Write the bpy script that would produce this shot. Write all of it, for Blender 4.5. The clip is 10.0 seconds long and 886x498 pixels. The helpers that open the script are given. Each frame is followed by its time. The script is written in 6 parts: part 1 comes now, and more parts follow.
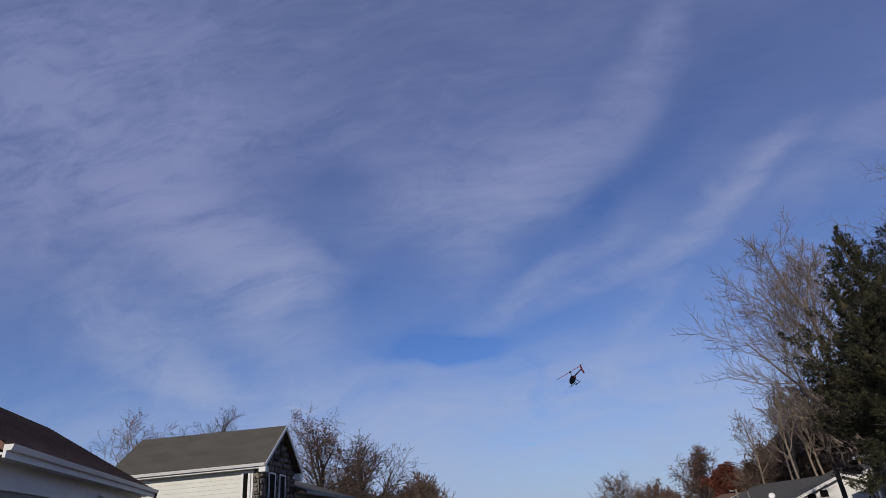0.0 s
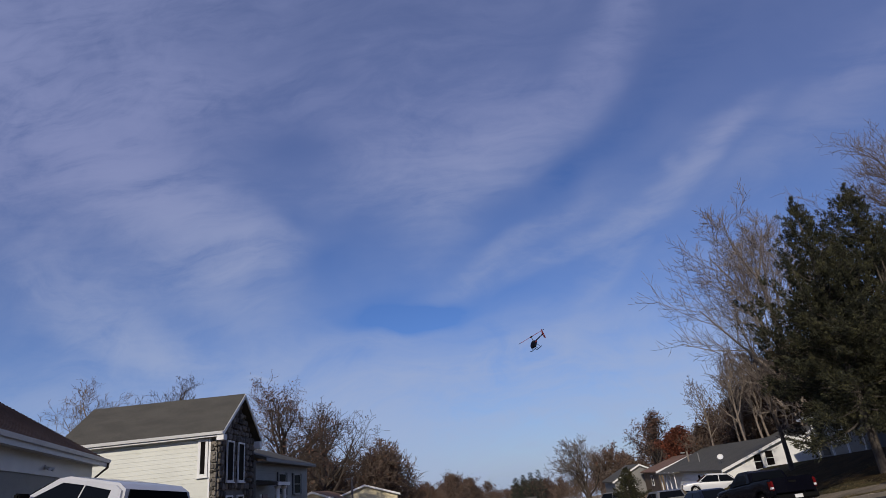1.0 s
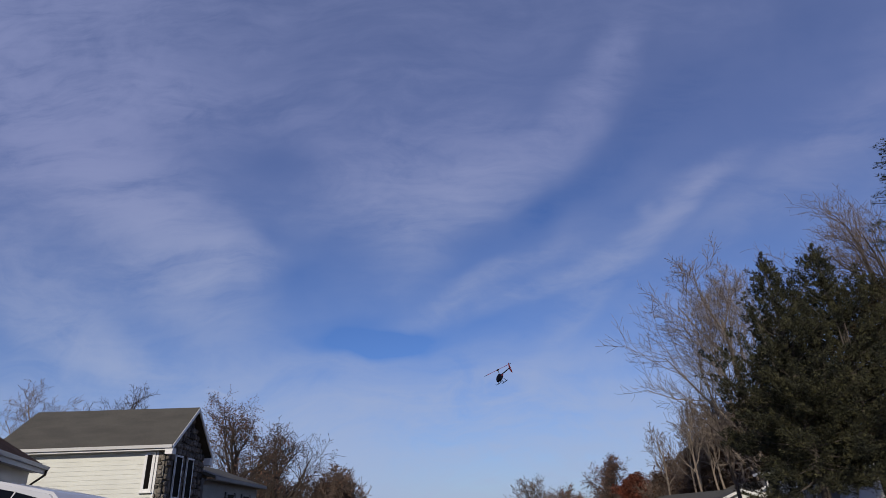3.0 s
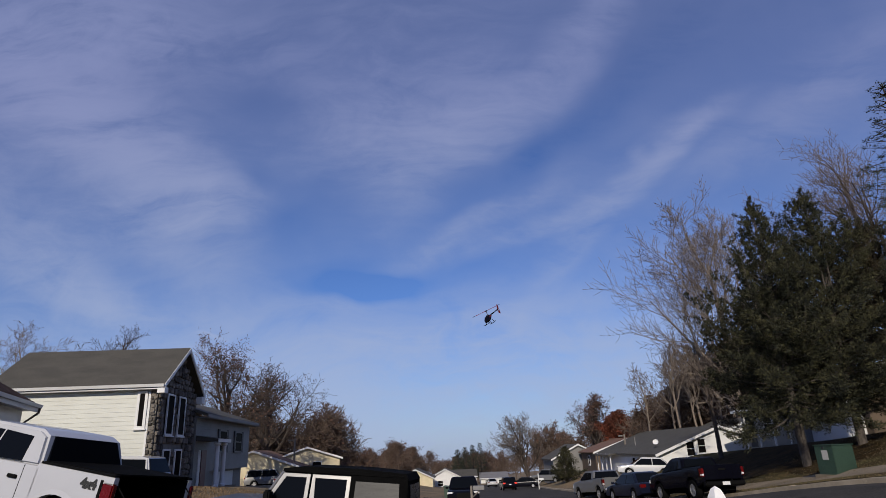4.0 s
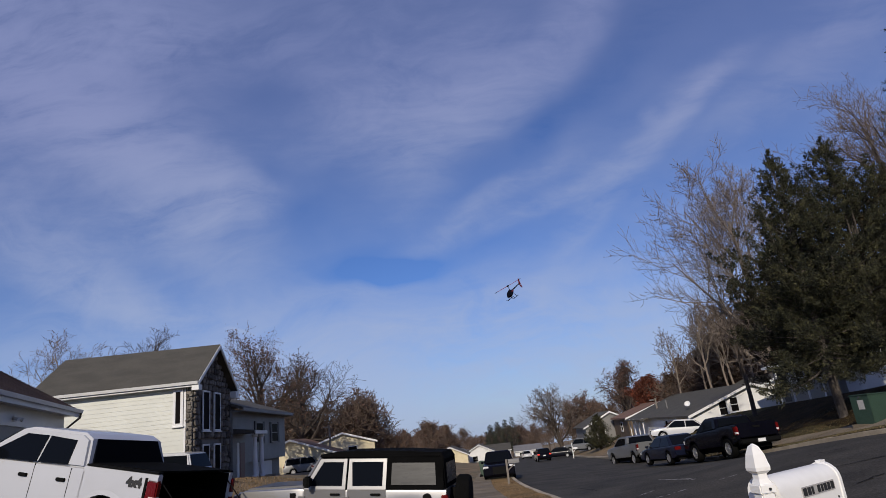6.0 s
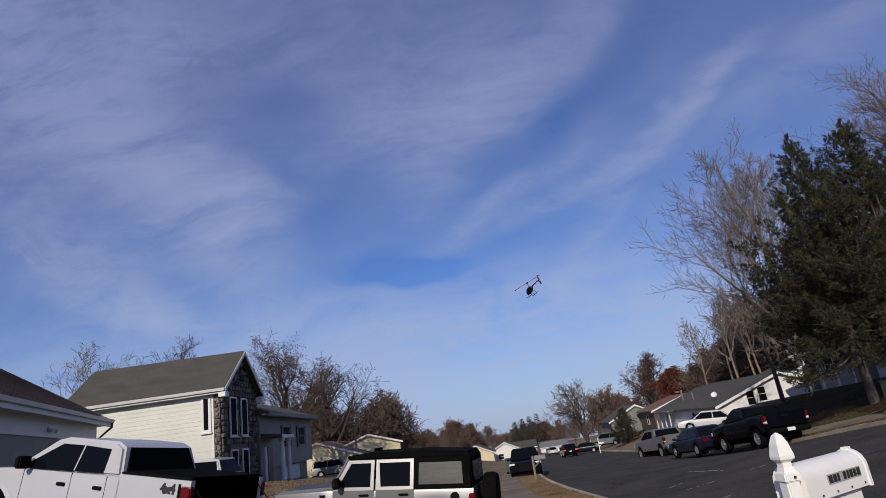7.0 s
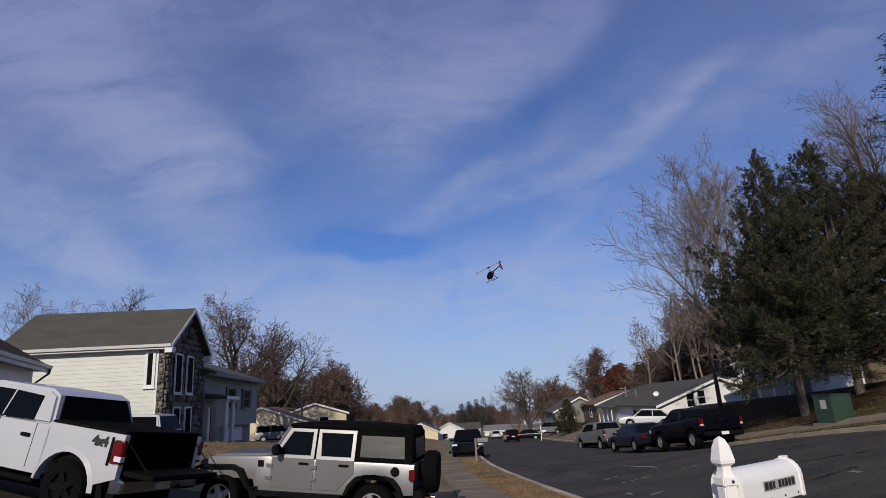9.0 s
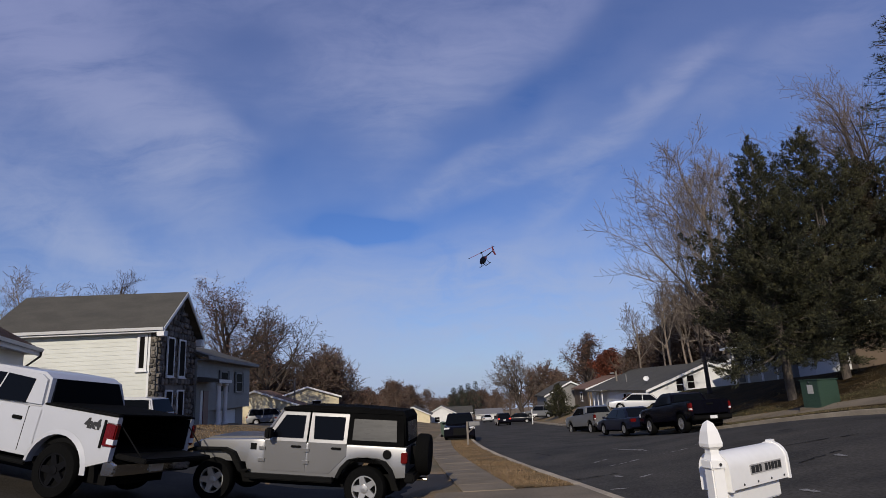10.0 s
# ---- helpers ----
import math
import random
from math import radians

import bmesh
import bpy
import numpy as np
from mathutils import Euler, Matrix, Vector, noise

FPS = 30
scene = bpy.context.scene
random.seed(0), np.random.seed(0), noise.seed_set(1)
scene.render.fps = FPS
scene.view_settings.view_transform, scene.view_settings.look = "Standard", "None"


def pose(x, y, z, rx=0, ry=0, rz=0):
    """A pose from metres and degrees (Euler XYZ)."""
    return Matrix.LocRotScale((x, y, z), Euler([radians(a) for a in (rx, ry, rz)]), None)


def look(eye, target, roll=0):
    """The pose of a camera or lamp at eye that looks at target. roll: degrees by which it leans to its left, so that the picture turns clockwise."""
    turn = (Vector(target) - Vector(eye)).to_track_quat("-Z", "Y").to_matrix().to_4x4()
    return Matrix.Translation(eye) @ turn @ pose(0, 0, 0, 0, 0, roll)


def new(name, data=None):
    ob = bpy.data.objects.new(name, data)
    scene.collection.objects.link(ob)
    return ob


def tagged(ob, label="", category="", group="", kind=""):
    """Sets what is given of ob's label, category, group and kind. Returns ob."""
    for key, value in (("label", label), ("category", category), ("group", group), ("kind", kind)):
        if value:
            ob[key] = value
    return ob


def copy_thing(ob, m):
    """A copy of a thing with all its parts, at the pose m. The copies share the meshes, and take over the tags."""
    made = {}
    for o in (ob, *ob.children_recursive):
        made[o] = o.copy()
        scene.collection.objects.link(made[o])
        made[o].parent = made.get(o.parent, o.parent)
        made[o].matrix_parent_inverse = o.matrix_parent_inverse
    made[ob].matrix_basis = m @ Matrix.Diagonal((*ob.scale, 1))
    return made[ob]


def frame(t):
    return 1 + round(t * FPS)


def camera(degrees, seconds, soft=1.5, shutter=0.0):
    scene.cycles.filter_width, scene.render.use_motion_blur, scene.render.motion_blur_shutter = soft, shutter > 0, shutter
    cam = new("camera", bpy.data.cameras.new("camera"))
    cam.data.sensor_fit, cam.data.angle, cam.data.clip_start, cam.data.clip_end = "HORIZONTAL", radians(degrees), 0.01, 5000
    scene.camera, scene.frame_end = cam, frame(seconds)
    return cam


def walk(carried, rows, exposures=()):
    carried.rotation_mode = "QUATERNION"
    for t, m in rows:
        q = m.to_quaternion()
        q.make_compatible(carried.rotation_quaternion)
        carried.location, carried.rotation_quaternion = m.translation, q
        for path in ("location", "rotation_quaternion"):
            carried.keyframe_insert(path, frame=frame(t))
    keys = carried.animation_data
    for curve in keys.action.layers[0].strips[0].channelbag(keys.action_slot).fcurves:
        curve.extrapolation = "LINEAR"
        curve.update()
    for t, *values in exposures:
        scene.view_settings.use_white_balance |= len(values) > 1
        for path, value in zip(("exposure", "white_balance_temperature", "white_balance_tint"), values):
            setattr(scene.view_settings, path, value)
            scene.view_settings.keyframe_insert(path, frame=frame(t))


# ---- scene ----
# ---------------- camera ----------------
cam = camera(72.99, 10.0, soft=0.6)
EYE = (0.0, 0.0, 1.6)
# seconds, tilt, lean, turn, metres stepped back
ROWS = [
    (0.0, 114.7, 4.84, 9.55, -0.75), (0.5, 110.54, 5.0, 7.29, -0.5), (1.0, 111.5, 5.74, 6.16, -0.36), (1.5, 112.95, 5.33, 5.5, -0.24),
    (2.0, 113.68, 4.74, 4.72, -0.2), (2.2, 114.2, 3.72, 3.88, -0.2), (3.3, 113.65, 2.16, 1.92, -0.18), (3.5, 112.05, 2.15, 1.73, -0.16),
    (4.0, 108.51, 2.38, 1.01, -0.06), (4.5, 107.01, 3.1, 0.88, 0), (5.0, 106.67, 3.36, 1.26, 0), (5.5, 106.53, 3.86, 1.79, 0),
    (6.0, 106.77, 6.15, 4.0, -0.04), (7.5, 107.0, 7.81, 6.42, -0.12), (8.0, 107.13, 5.51, 4.31, -0.08), (8.5, 106.21, 3.84, 2.38, -0.03),
    (9.0, 104.51, 3.06, 1.41, 0), (9.5, 103.27, 2.68, 0.74, 0), (10.0, 103.02, 2.92, 0.68, 0),
]
walk(cam, [(t, pose(EYE[0], EYE[1] + back, EYE[2], a, b, c)) for t, a, b, c, back in ROWS],
     exposures=[(0.0, -0.13), (2.2, -0.12), (3.5, -0.08), (6.0, -0.04), (7.5, -0.03), (10.0, -0.06)])

# ---------------- sky and sun ----------------
SUN_FROM = Vector((-0.20, -0.88, 0.475)).normalized()
world = bpy.data.worlds.new("sky")
scene.world = world
world.use_nodes = True
wt = world.node_tree
wt.nodes.clear()


def wn(kind, **props):
    n = wt.nodes.new(kind)
    for key, value in props.items():
        if key == "op":
            n.operation = value
        elif key == "kind":
            n.data_type = value
    return n


def wmath(op, a, b=None, clamp=False):
    n = wt.nodes.new("ShaderNodeMath")
    n.operation, n.use_clamp = op, clamp
    for k, v in enumerate((a, b)):
        if v is None:
            continue
        if isinstance(v, (int, float)):
            n.inputs[k].default_value = v
        else:
            wt.links.new(v, n.inputs[k])
    return n.outputs[0]


def wrange(v, a, b, c, d, smooth=True):
    n = wt.nodes.new("ShaderNodeMapRange")
    n.interpolation_type = "SMOOTHSTEP" if smooth else "LINEAR"
    wt.links.new(v, n.inputs[0])
    for k, q in enumerate((a, b, c, d)):
        n.inputs[k + 1].default_value = q
    return n.outputs[0]


def wmix(fac, a, b):
    n = wt.nodes.new("ShaderNodeMix")
    n.data_type = "RGBA"
    for k, v in ((0, fac), (6, a), (7, b)):
        if isinstance(v, (int, float)):
            n.inputs[k].default_value = v
        elif isinstance(v, tuple):
            n.inputs[k].default_value = (*v, 1)
        else:
            wt.links.new(v, n.inputs[k])
    return n.outputs[2]


coord = wt.nodes.new("ShaderNodeTexCoord").outputs["Generated"]
sep = wt.nodes.new("ShaderNodeSeparateXYZ")
wt.links.new(coord, sep.inputs[0])
front = wmath("MAXIMUM", sep.outputs[1], 0.12)
su, sv = wmath("DIVIDE", sep.outputs[0], front), wmath("DIVIDE", sep.outputs[2], front)
flat = wt.nodes.new("ShaderNodeCombineXYZ")
wt.links.new(su, flat.inputs[0]), wt.links.new(sv, flat.inputs[1])
flat = flat.outputs[0]


def wnoise(vec, scale, detail, rough, turn, sx, sy, dist=0.0):
    m = wt.nodes.new("ShaderNodeMapping")
    wt.links.new(vec, m.inputs[0])
    m.inputs["Rotation"].default_value = (0, 0, radians(turn))
    m.inputs["Scale"].default_value = (sx, sy, 1)
    n = wt.nodes.new("ShaderNodeTexNoise")
    wt.links.new(m.outputs[0], n.inputs["Vector"])
    n.inputs["Scale"].default_value, n.inputs["Detail"].default_value = scale, detail
    n.inputs["Roughness"].default_value, n.inputs["Distortion"].default_value = rough, dist
    return n.outputs["Fac"]


# the wisps bend a little, as high thin cloud does
bend = wt.nodes.new("ShaderNodeTexNoise")
bend.inputs["Scale"].default_value, bend.inputs["Detail"].default_value = 2.6, 4
wt.links.new(flat, bend.inputs["Vector"])
shift = wt.nodes.new("ShaderNodeVectorMath")
shift.operation = "MULTIPLY_ADD"
wt.links.new(bend.outputs["Color"], shift.inputs[0])
shift.inputs[1].default_value = (0.16, 0.16, 0)
wt.links.new(flat, shift.inputs[2])
bent = wt.nodes.new("ShaderNodeVectorMath")
bent.operation = "ADD"
wt.links.new(shift.outputs[0], bent.inputs[0])
bent.inputs[1].default_value = (-0.08, -0.08, 0)
bent = bent.outputs[0]

# cloud banks: u, v, half length, half width, turn in degrees, weight
BANKS = [
    (-0.660, 0.610, 0.400, 0.100, -44, 0.95),
    (-0.800, 0.735, 0.220, 0.040, -40, 0.45),
    (-0.520, 0.490, 0.200, 0.055, -30, 0.50),
    (-0.449, 0.427, 0.151, 0.040, 2, 0.50),
    (-0.722, 0.426, 0.178, 0.063, -13, 0.30),
    (-0.700, 0.340, 0.230, 0.050, -24, 0.42),
    (-0.560, 0.260, 0.260, 0.040, -16, 0.30),
    (-1.000, 0.980, 0.520, 0.360, -40, 0.75),
    (-0.549, 0.800, 0.331, 0.090, -12, 0.40),
    (-0.090, 0.610, 0.230, 0.120, 12, 0.68),
    (-0.084, 0.472, 0.085, 0.110, -3, 0.34),
    (0.087, 0.595, 0.210, 0.066, 37, 0.50),
    (0.260, 0.740, 0.220, 0.060, 52, 0.40),
    (0.360, 0.860, 0.160, 0.050, 60, 0.30),
    (0.020, 0.350, 0.200, 0.028, 24, 0.46),
    (0.130, 0.345, 0.150, 0.018, 17, 0.42),
    (0.300, 0.395, 0.270, 0.030, 44, 0.40),
    (0.370, 0.475, 0.200, 0.026, 37, 0.30),
    (0.454, 0.554, 0.145, 0.034, 30, 0.36),
    (0.446, 0.537, 0.030, 0.014, 30, 0.55),
    (0.345, 0.510, 0.020, 0.020, 60, 0.40),
    (0.670, 0.580, 0.276, 0.055, 32, 0.30),
    (-0.180, 0.170, 0.360, 0.040, 5, 0.34),
    (-0.230, 0.235, 0.120, 0.022, -4, 0.22),
    (0.155, 0.150, 0.420, 0.070, 8, 0.34),
    (0.060, 0.215, 0.240, 0.020, 9, 0.26),
    (-0.383, 0.212, 0.034, 0.0032, -14, 0.55),
    (-0.139, 0.267, 0.090, 0.022, 3, -0.55),
    (-0.060, 0.290, 0.190, 0.030, 6, -0.26),
    (-0.310, 0.420, 0.110, 0.130, -3, -0.20),
    (-0.330, 0.640, 0.260, 0.070, -46, -0.18),
    (0.125, 0.480, 0.200, 0.045, 34, -0.20),
    (0.330, 0.640, 0.260, 0.060, 42, -0.12),
    (0.620, 0.860, 0.400, 0.240, 20, -0.22),
]
total = None
for u, v, a, b, turn, weight in BANKS:
    m = wt.nodes.new("ShaderNodeMapping")
    m.vector_type = "TEXTURE"
    m.inputs["Location"].default_value = (u, v, 0)
    m.inputs["Rotation"].default_value = (0, 0, radians(turn))
    m.inputs["Scale"].default_value = (a, b, 1)
    wt.links.new(bent, m.inputs[0])
    ln = wt.nodes.new("ShaderNodeVectorMath")
    ln.operation = "LENGTH"
    wt.links.new(m.outputs[0], ln.inputs[0])
    blob = wrange(ln.outputs["Value"], 0.0, 1.5, weight, 0.0)
    total = blob if total is None else wmath("ADD", total, blob)
wisp = wnoise(bent, 3.2, 7, 0.58, 38, 0.9, 1.9, 0.9)
fine = wnoise(bent, 8.5, 9, 0.66, -42, 0.9, 1.8, 1.2)
soft_big = wnoise(flat, 2.4, 4, 0.5, 0, 1, 1, 0.3)
fibre = wnoise(bent, 5.5, 8, 0.62, 33, 0.45, 2.6, 0.7)
texture = wmath("ADD", wmath("ADD", wmath("MULTIPLY", wisp, 0.74), wmath("MULTIPLY", fine, 0.30)), wmath("MULTIPLY", fibre, 0.36))
texture = wrange(texture, 0.46, 0.96, 0.10, 1.75)
cover = wmath("ADD", wmath("MULTIPLY", total, texture), wmath("MULTIPLY", wrange(soft_big, 0.4, 0.75, 0.0, 0.25), texture))
low = wrange(sv, -0.06, 0.34, 0.95, 0.0)
veil = wmath("MULTIPLY", wrange(sv, 0.15, 0.8, 0.10, 0.44), wmath("ADD", wmath("MULTIPLY", texture, 0.3), 0.7))
cover = wmath("ADD", cover, veil)
cover = wmath("MAXIMUM", wmath("ADD", cover, wmath("MULTIPLY", low, wrange(wmath("ADD", wmath("MULTIPLY", fine, 0.5), wmath("MULTIPLY", fibre, 0.5)), 0.36, 0.62, 0.42, 1.45))), 0.0)
cover = wmath("SUBTRACT", 1.0, wmath("EXPONENT", wmath("MULTIPLY", cover, -1.25)))

nishita = wt.nodes.new("ShaderNodeTexSky")
nishita.sky_type = "NISHITA"
nishita.sun_disc = False
nishita.sun_elevation = math.asin(SUN_FROM.z)
nishita.sun_rotation = math.atan2(SUN_FROM.x, SUN_FROM.y)
nishita.air_density, nishita.dust_density, nishita.ozone_density = 1.0, 0.3, 4.0
tint = wt.nodes.new("ShaderNodeMix")
tint.data_type, tint.blend_type = "RGBA", "MULTIPLY"
tint.inputs[0].default_value = 1.0
wt.links.new(nishita.outputs[0], tint.inputs[6])
tint.inputs[7].default_value = (0.62, 0.765, 1.16, 1)
sky_col = tint.outputs[2]
cloud_col = wmix(wrange(sv, 0.0, 0.75, 0.0, 1.0), (4.55, 5.55, 8.0), (2.85, 3.32, 5.95))
mixed = wmix(cover, sky_col, cloud_col)
bg = wt.nodes.new("ShaderNodeBackground")
bg.inputs["Strength"].default_value = 0.086
wt.links.new(mixed, bg.inputs[0])
wt.links.new(bg.outputs[0], wt.nodes.new("ShaderNodeOutputWorld").inputs[0])

sun = new("sun", bpy.data.lights.new("sun", "SUN"))
sun.data.energy, sun.data.angle, sun.data.color = 3.9, radians(0.6), (1.0, 0.90, 0.76)
sun.matrix_world = look(SUN_FROM * 60, (0, 0, 0))

# ---------------- materials ----------------
def material(name, colour, rough=0.7, vary=0.25, scale=6.0, metal=0.0, bump=0.0, fine=40.0, second=None, random=0.0, coat=0.0, island=0.0, stretch=(1, 1, 1), spec=0.5):
    """A surface with stains at one size and grain at another."""
    m = bpy.data.materials.new(name)
    m.use_nodes = True
    nt = m.node_tree
    b = nt.nodes["Principled BSDF"]
    b.inputs["Roughness"].default_value, b.inputs["Metallic"].default_value = rough, metal
    b.inputs["Coat Weight"].default_value, b.inputs["Coat Roughness"].default_value = coat, 0.05
    b.inputs["Specular IOR Level"].default_value = spec
    tc = nt.nodes.new("ShaderNodeTexCoord")
    mp = nt.nodes.new("ShaderNodeMapping")
    mp.inputs["Scale"].default_value = stretch
    nt.links.new(tc.outputs["Object"], mp.inputs[0])

    def tex(s, detail):
        n = nt.nodes.new("ShaderNodeTexNoise")
        n.inputs["Scale"].default_value, n.inputs["Detail"].default_value = s, detail
        nt.links.new(mp.outputs[0], n.inputs["Vector"])
        return n.outputs["Fac"]

    def mixed(fac, a, c, blend="MIX"):
        n = nt.nodes.new("ShaderNodeMix")
        n.data_type, n.blend_type = "RGBA", blend
        for k, v in ((0, fac), (6, a), (7, c)):
            if isinstance(v, (int, float)):
                n.inputs[k].default_value = v
            elif isinstance(v, tuple):
                n.inputs[k].default_value = (*v, 1)
            else:
                nt.links.new(v, n.inputs[k])
        return n.outputs[2]

    def ranged(v, a, c, lo, hi):
        n = nt.nodes.new("ShaderNodeMapRange")
        nt.links.new(v, n.inputs[0])
        for k, q in enumerate((a, c, lo, hi)):
            n.inputs[k + 1].default_value = q
        return n.outputs[0]

    big, small = tex(scale, 5), tex(fine, 6)
    other = second or tuple(c * (1 - vary) for c in colour)
    col = mixed(ranged(big, 0.36, 0.66, 0, 1), colour, other)
    col = mixed(ranged(small, 0.3, 0.7, 0, 1), col, mixed(1.0, col, (1 - vary, 1 - vary, 1 - vary), "MULTIPLY"))
    for amount, kind in ((random, "ob"), (island, "isl")):
        if amount:
            src = nt.nodes.new("ShaderNodeObjectInfo").outputs["Random"] if kind == "ob" else nt.nodes.new("ShaderNodeNewGeometry").outputs["Random Per Island"]
            v = ranged(src, 0, 1, 1 - amount, 1 + amount)
            n = nt.nodes.new("ShaderNodeVectorMath")
            n.operation = "SCALE"
            nt.links.new(col, n.inputs[0]), nt.links.new(v, n.inputs["Scale"])
            col = n.outputs[0]
    nt.links.new(col, b.inputs["Base Color"])
    nt.links.new(ranged(small, 0.3, 0.7, max(rough - 0.08, 0.02), min(rough + 0.08, 1)), b.inputs["Roughness"])
    if bump:
        bp = nt.nodes.new("ShaderNodeBump")
        bp.inputs["Distance"].default_value = bump
        nt.links.new(small, bp.inputs["Height"])
        nt.links.new(bp.outputs[0], b.inputs["Normal"])
    return m


def glass_dark(name, colour=(0.012, 0.014, 0.017), shine=0.22, ior=1.45):
    m = bpy.data.materials.new(name)
    m.use_nodes = True
    b = m.node_tree.nodes["Principled BSDF"]
    b.inputs["Base Color"].default_value = (*colour, 1)
    b.inputs["Roughness"].default_value = 0.08
    b.inputs["Specular IOR Level"].default_value, b.inputs["IOR"].default_value = shine, ior
    return m


def glow(name, colour, strength):
    m = material(name, colour, 0.3, 0.1)
    b = m.node_tree.nodes["Principled BSDF"]
    b.inputs["Emission Color"].default_value = (*colour, 1)
    b.inputs["Emission Strength"].default_value = strength
    return m


GRASS = material("dry_grass", (0.25, 0.165, 0.078), 0.95, 0.35, 0.35, bump=0.02, fine=26, second=(0.10, 0.083, 0.040))
ASPHALT = material("asphalt", (0.074, 0.067, 0.057), 0.92, 0.42, 0.6, bump=0.012, fine=18, second=(0.042, 0.039, 0.034), spec=0.15)
CONCRETE = material("concrete", (0.23, 0.185, 0.13), 0.9, 0.25, 0.9, bump=0.006, fine=30, second=(0.16, 0.132, 0.095), random=0.16, spec=0.15)
# Much darker than CONCRETE over the whole driveway.
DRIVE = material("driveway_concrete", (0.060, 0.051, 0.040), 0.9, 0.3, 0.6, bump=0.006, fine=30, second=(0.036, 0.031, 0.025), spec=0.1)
CURB = material("curb_concrete", (0.42, 0.35, 0.25), 0.9, 0.25, 1.5, bump=0.006, fine=30, random=0.12)
SIDING = material("cream_siding", (0.58, 0.59, 0.535), 0.55, 0.08, 0.7, fine=25)
WHITE = material("white_paint", (0.68, 0.68, 0.67), 0.5, 0.08, 1.0, fine=25)
# Real grey paint; on garage and wing it also carries their shade.
GREYANDSHADE = material("grey_and_shade_siding", (0.19, 0.185, 0.18), 0.6, 0.15, 1.0, fine=25)
BEIGE = material("beige_siding", (0.62, 0.54, 0.36), 0.6, 0.12, 1.0, fine=25)
SHINGLE = material("shingle", (0.078, 0.072, 0.058), 0.9, 0.25, 0.8, bump=0.01, fine=18, stretch=(1, 1, 3))
BROWNROOF = material("brown_shingle", (0.21, 0.115, 0.072), 0.9, 0.3, 0.9, bump=0.01, fine=18)
STONE = material("field_stone", (0.175, 0.15, 0.12), 0.9, 0.35, 5.0, bump=0.03, fine=16, second=(0.10, 0.095, 0.09), random=0.75)
MORTAR = material("mortar", (0.21, 0.195, 0.17), 0.95, 0.2, 4.0, fine=30)
PANE = glass_dark("window_glass", (0.009, 0.008, 0.008), 0.05, 1.06)
CARGLASS = glass_dark("car_glass", (0.004, 0.005, 0.007), 0.08)
BARK = material("bark", (0.075, 0.056, 0.044), 0.95, 0.4, 5.0, bump=0.02, fine=25)
PALEBARK = material("pale_bark", (0.25, 0.20, 0.155), 0.95, 0.35, 4.0, bump=0.02, fine=25)
PALETWIG = material("pale_twig", (0.19, 0.155, 0.13), 0.95, 0.3, 3.0, fine=10)
TWIG = material("twig", (0.16, 0.125, 0.10), 0.95, 0.3, 3.0, fine=10)
# Cedar leaf blotches put sunlit clumps and dark gaps into the colour.
CEDAR = material("cedar_leaf", (0.013, 0.017, 0.007), 0.9, 0.45, 1.5, fine=5, second=(0.062, 0.058, 0.022), island=0.6)
CEDARBROWN = material("cedar_leaf_bronze", (0.022, 0.021, 0.009), 0.9, 0.45, 1.3, fine=5, second=(0.075, 0.052, 0.021), island=0.6)
PINE = material("pine_needles", (0.032, 0.043, 0.022), 0.8, 0.4, 0.6, fine=6, island=0.5)
OAKLEAF = material("dead_oak_leaf", (0.13, 0.062, 0.036), 0.85, 0.4, 0.8, fine=6, second=(0.085, 0.05, 0.035), island=0.5)
REDLEAF = material("red_leaf", (0.21, 0.050, 0.025), 0.85, 0.4, 0.8, fine=6, second=(0.13, 0.045, 0.025), island=0.5)
WOODS = material("bare_woods", (0.15, 0.108, 0.083), 0.95, 0.4, 0.06, fine=0.7, second=(0.10, 0.066, 0.050), island=0.3)
LITTER = material("fallen_leaf", (0.19, 0.105, 0.05), 0.9, 0.3, 2.0, fine=10, island=0.5)
BLADE = material("grass_blade", (0.25, 0.165, 0.085), 0.9, 0.35, 0.9, fine=6, second=(0.12, 0.085, 0.045), island=0.45)
# Olive lawn; its dark tone also paints in shade from the cedars.
BANKLAWN = material("olive_shade_lawn", (0.085, 0.072, 0.031), 0.95, 0.4, 0.5, bump=0.02, fine=22, second=(0.048, 0.034, 0.016), spec=0.05)
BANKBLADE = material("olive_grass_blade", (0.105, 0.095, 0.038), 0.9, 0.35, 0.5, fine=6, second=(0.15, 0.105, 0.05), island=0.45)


def car_paint(name, colour, rough=0.3, metal=0.0, coat=0.5, spec=0.4):
    """Smooth paint with a breath of dust."""
    m = bpy.data.materials.new(name)
    m.use_nodes = True
    nt = m.node_tree
    b = nt.nodes["Principled BSDF"]
    b.inputs["Roughness"].default_value, b.inputs["Metallic"].default_value = rough, metal
    b.inputs["Coat Weight"].default_value, b.inputs["Coat Roughness"].default_value = coat, 0.06
    b.inputs["Specular IOR Level"].default_value = spec
    tc, n, mx = nt.nodes.new("ShaderNodeTexCoord"), nt.nodes.new("ShaderNodeTexNoise"), nt.nodes.new("ShaderNodeMix")
    n.inputs["Scale"].default_value, n.inputs["Detail"].default_value = 1.4, 4
    mx.data_type = "RGBA"
    mx.inputs[6].default_value, mx.inputs[7].default_value = (*colour, 1), (*(c * 0.86 for c in colour), 1)
    nt.links.new(tc.outputs["Object"], n.inputs["Vector"])
    nt.links.new(n.outputs["Fac"], mx.inputs[0])
    nt.links.new(mx.outputs[2], b.inputs["Base Color"])
    return m


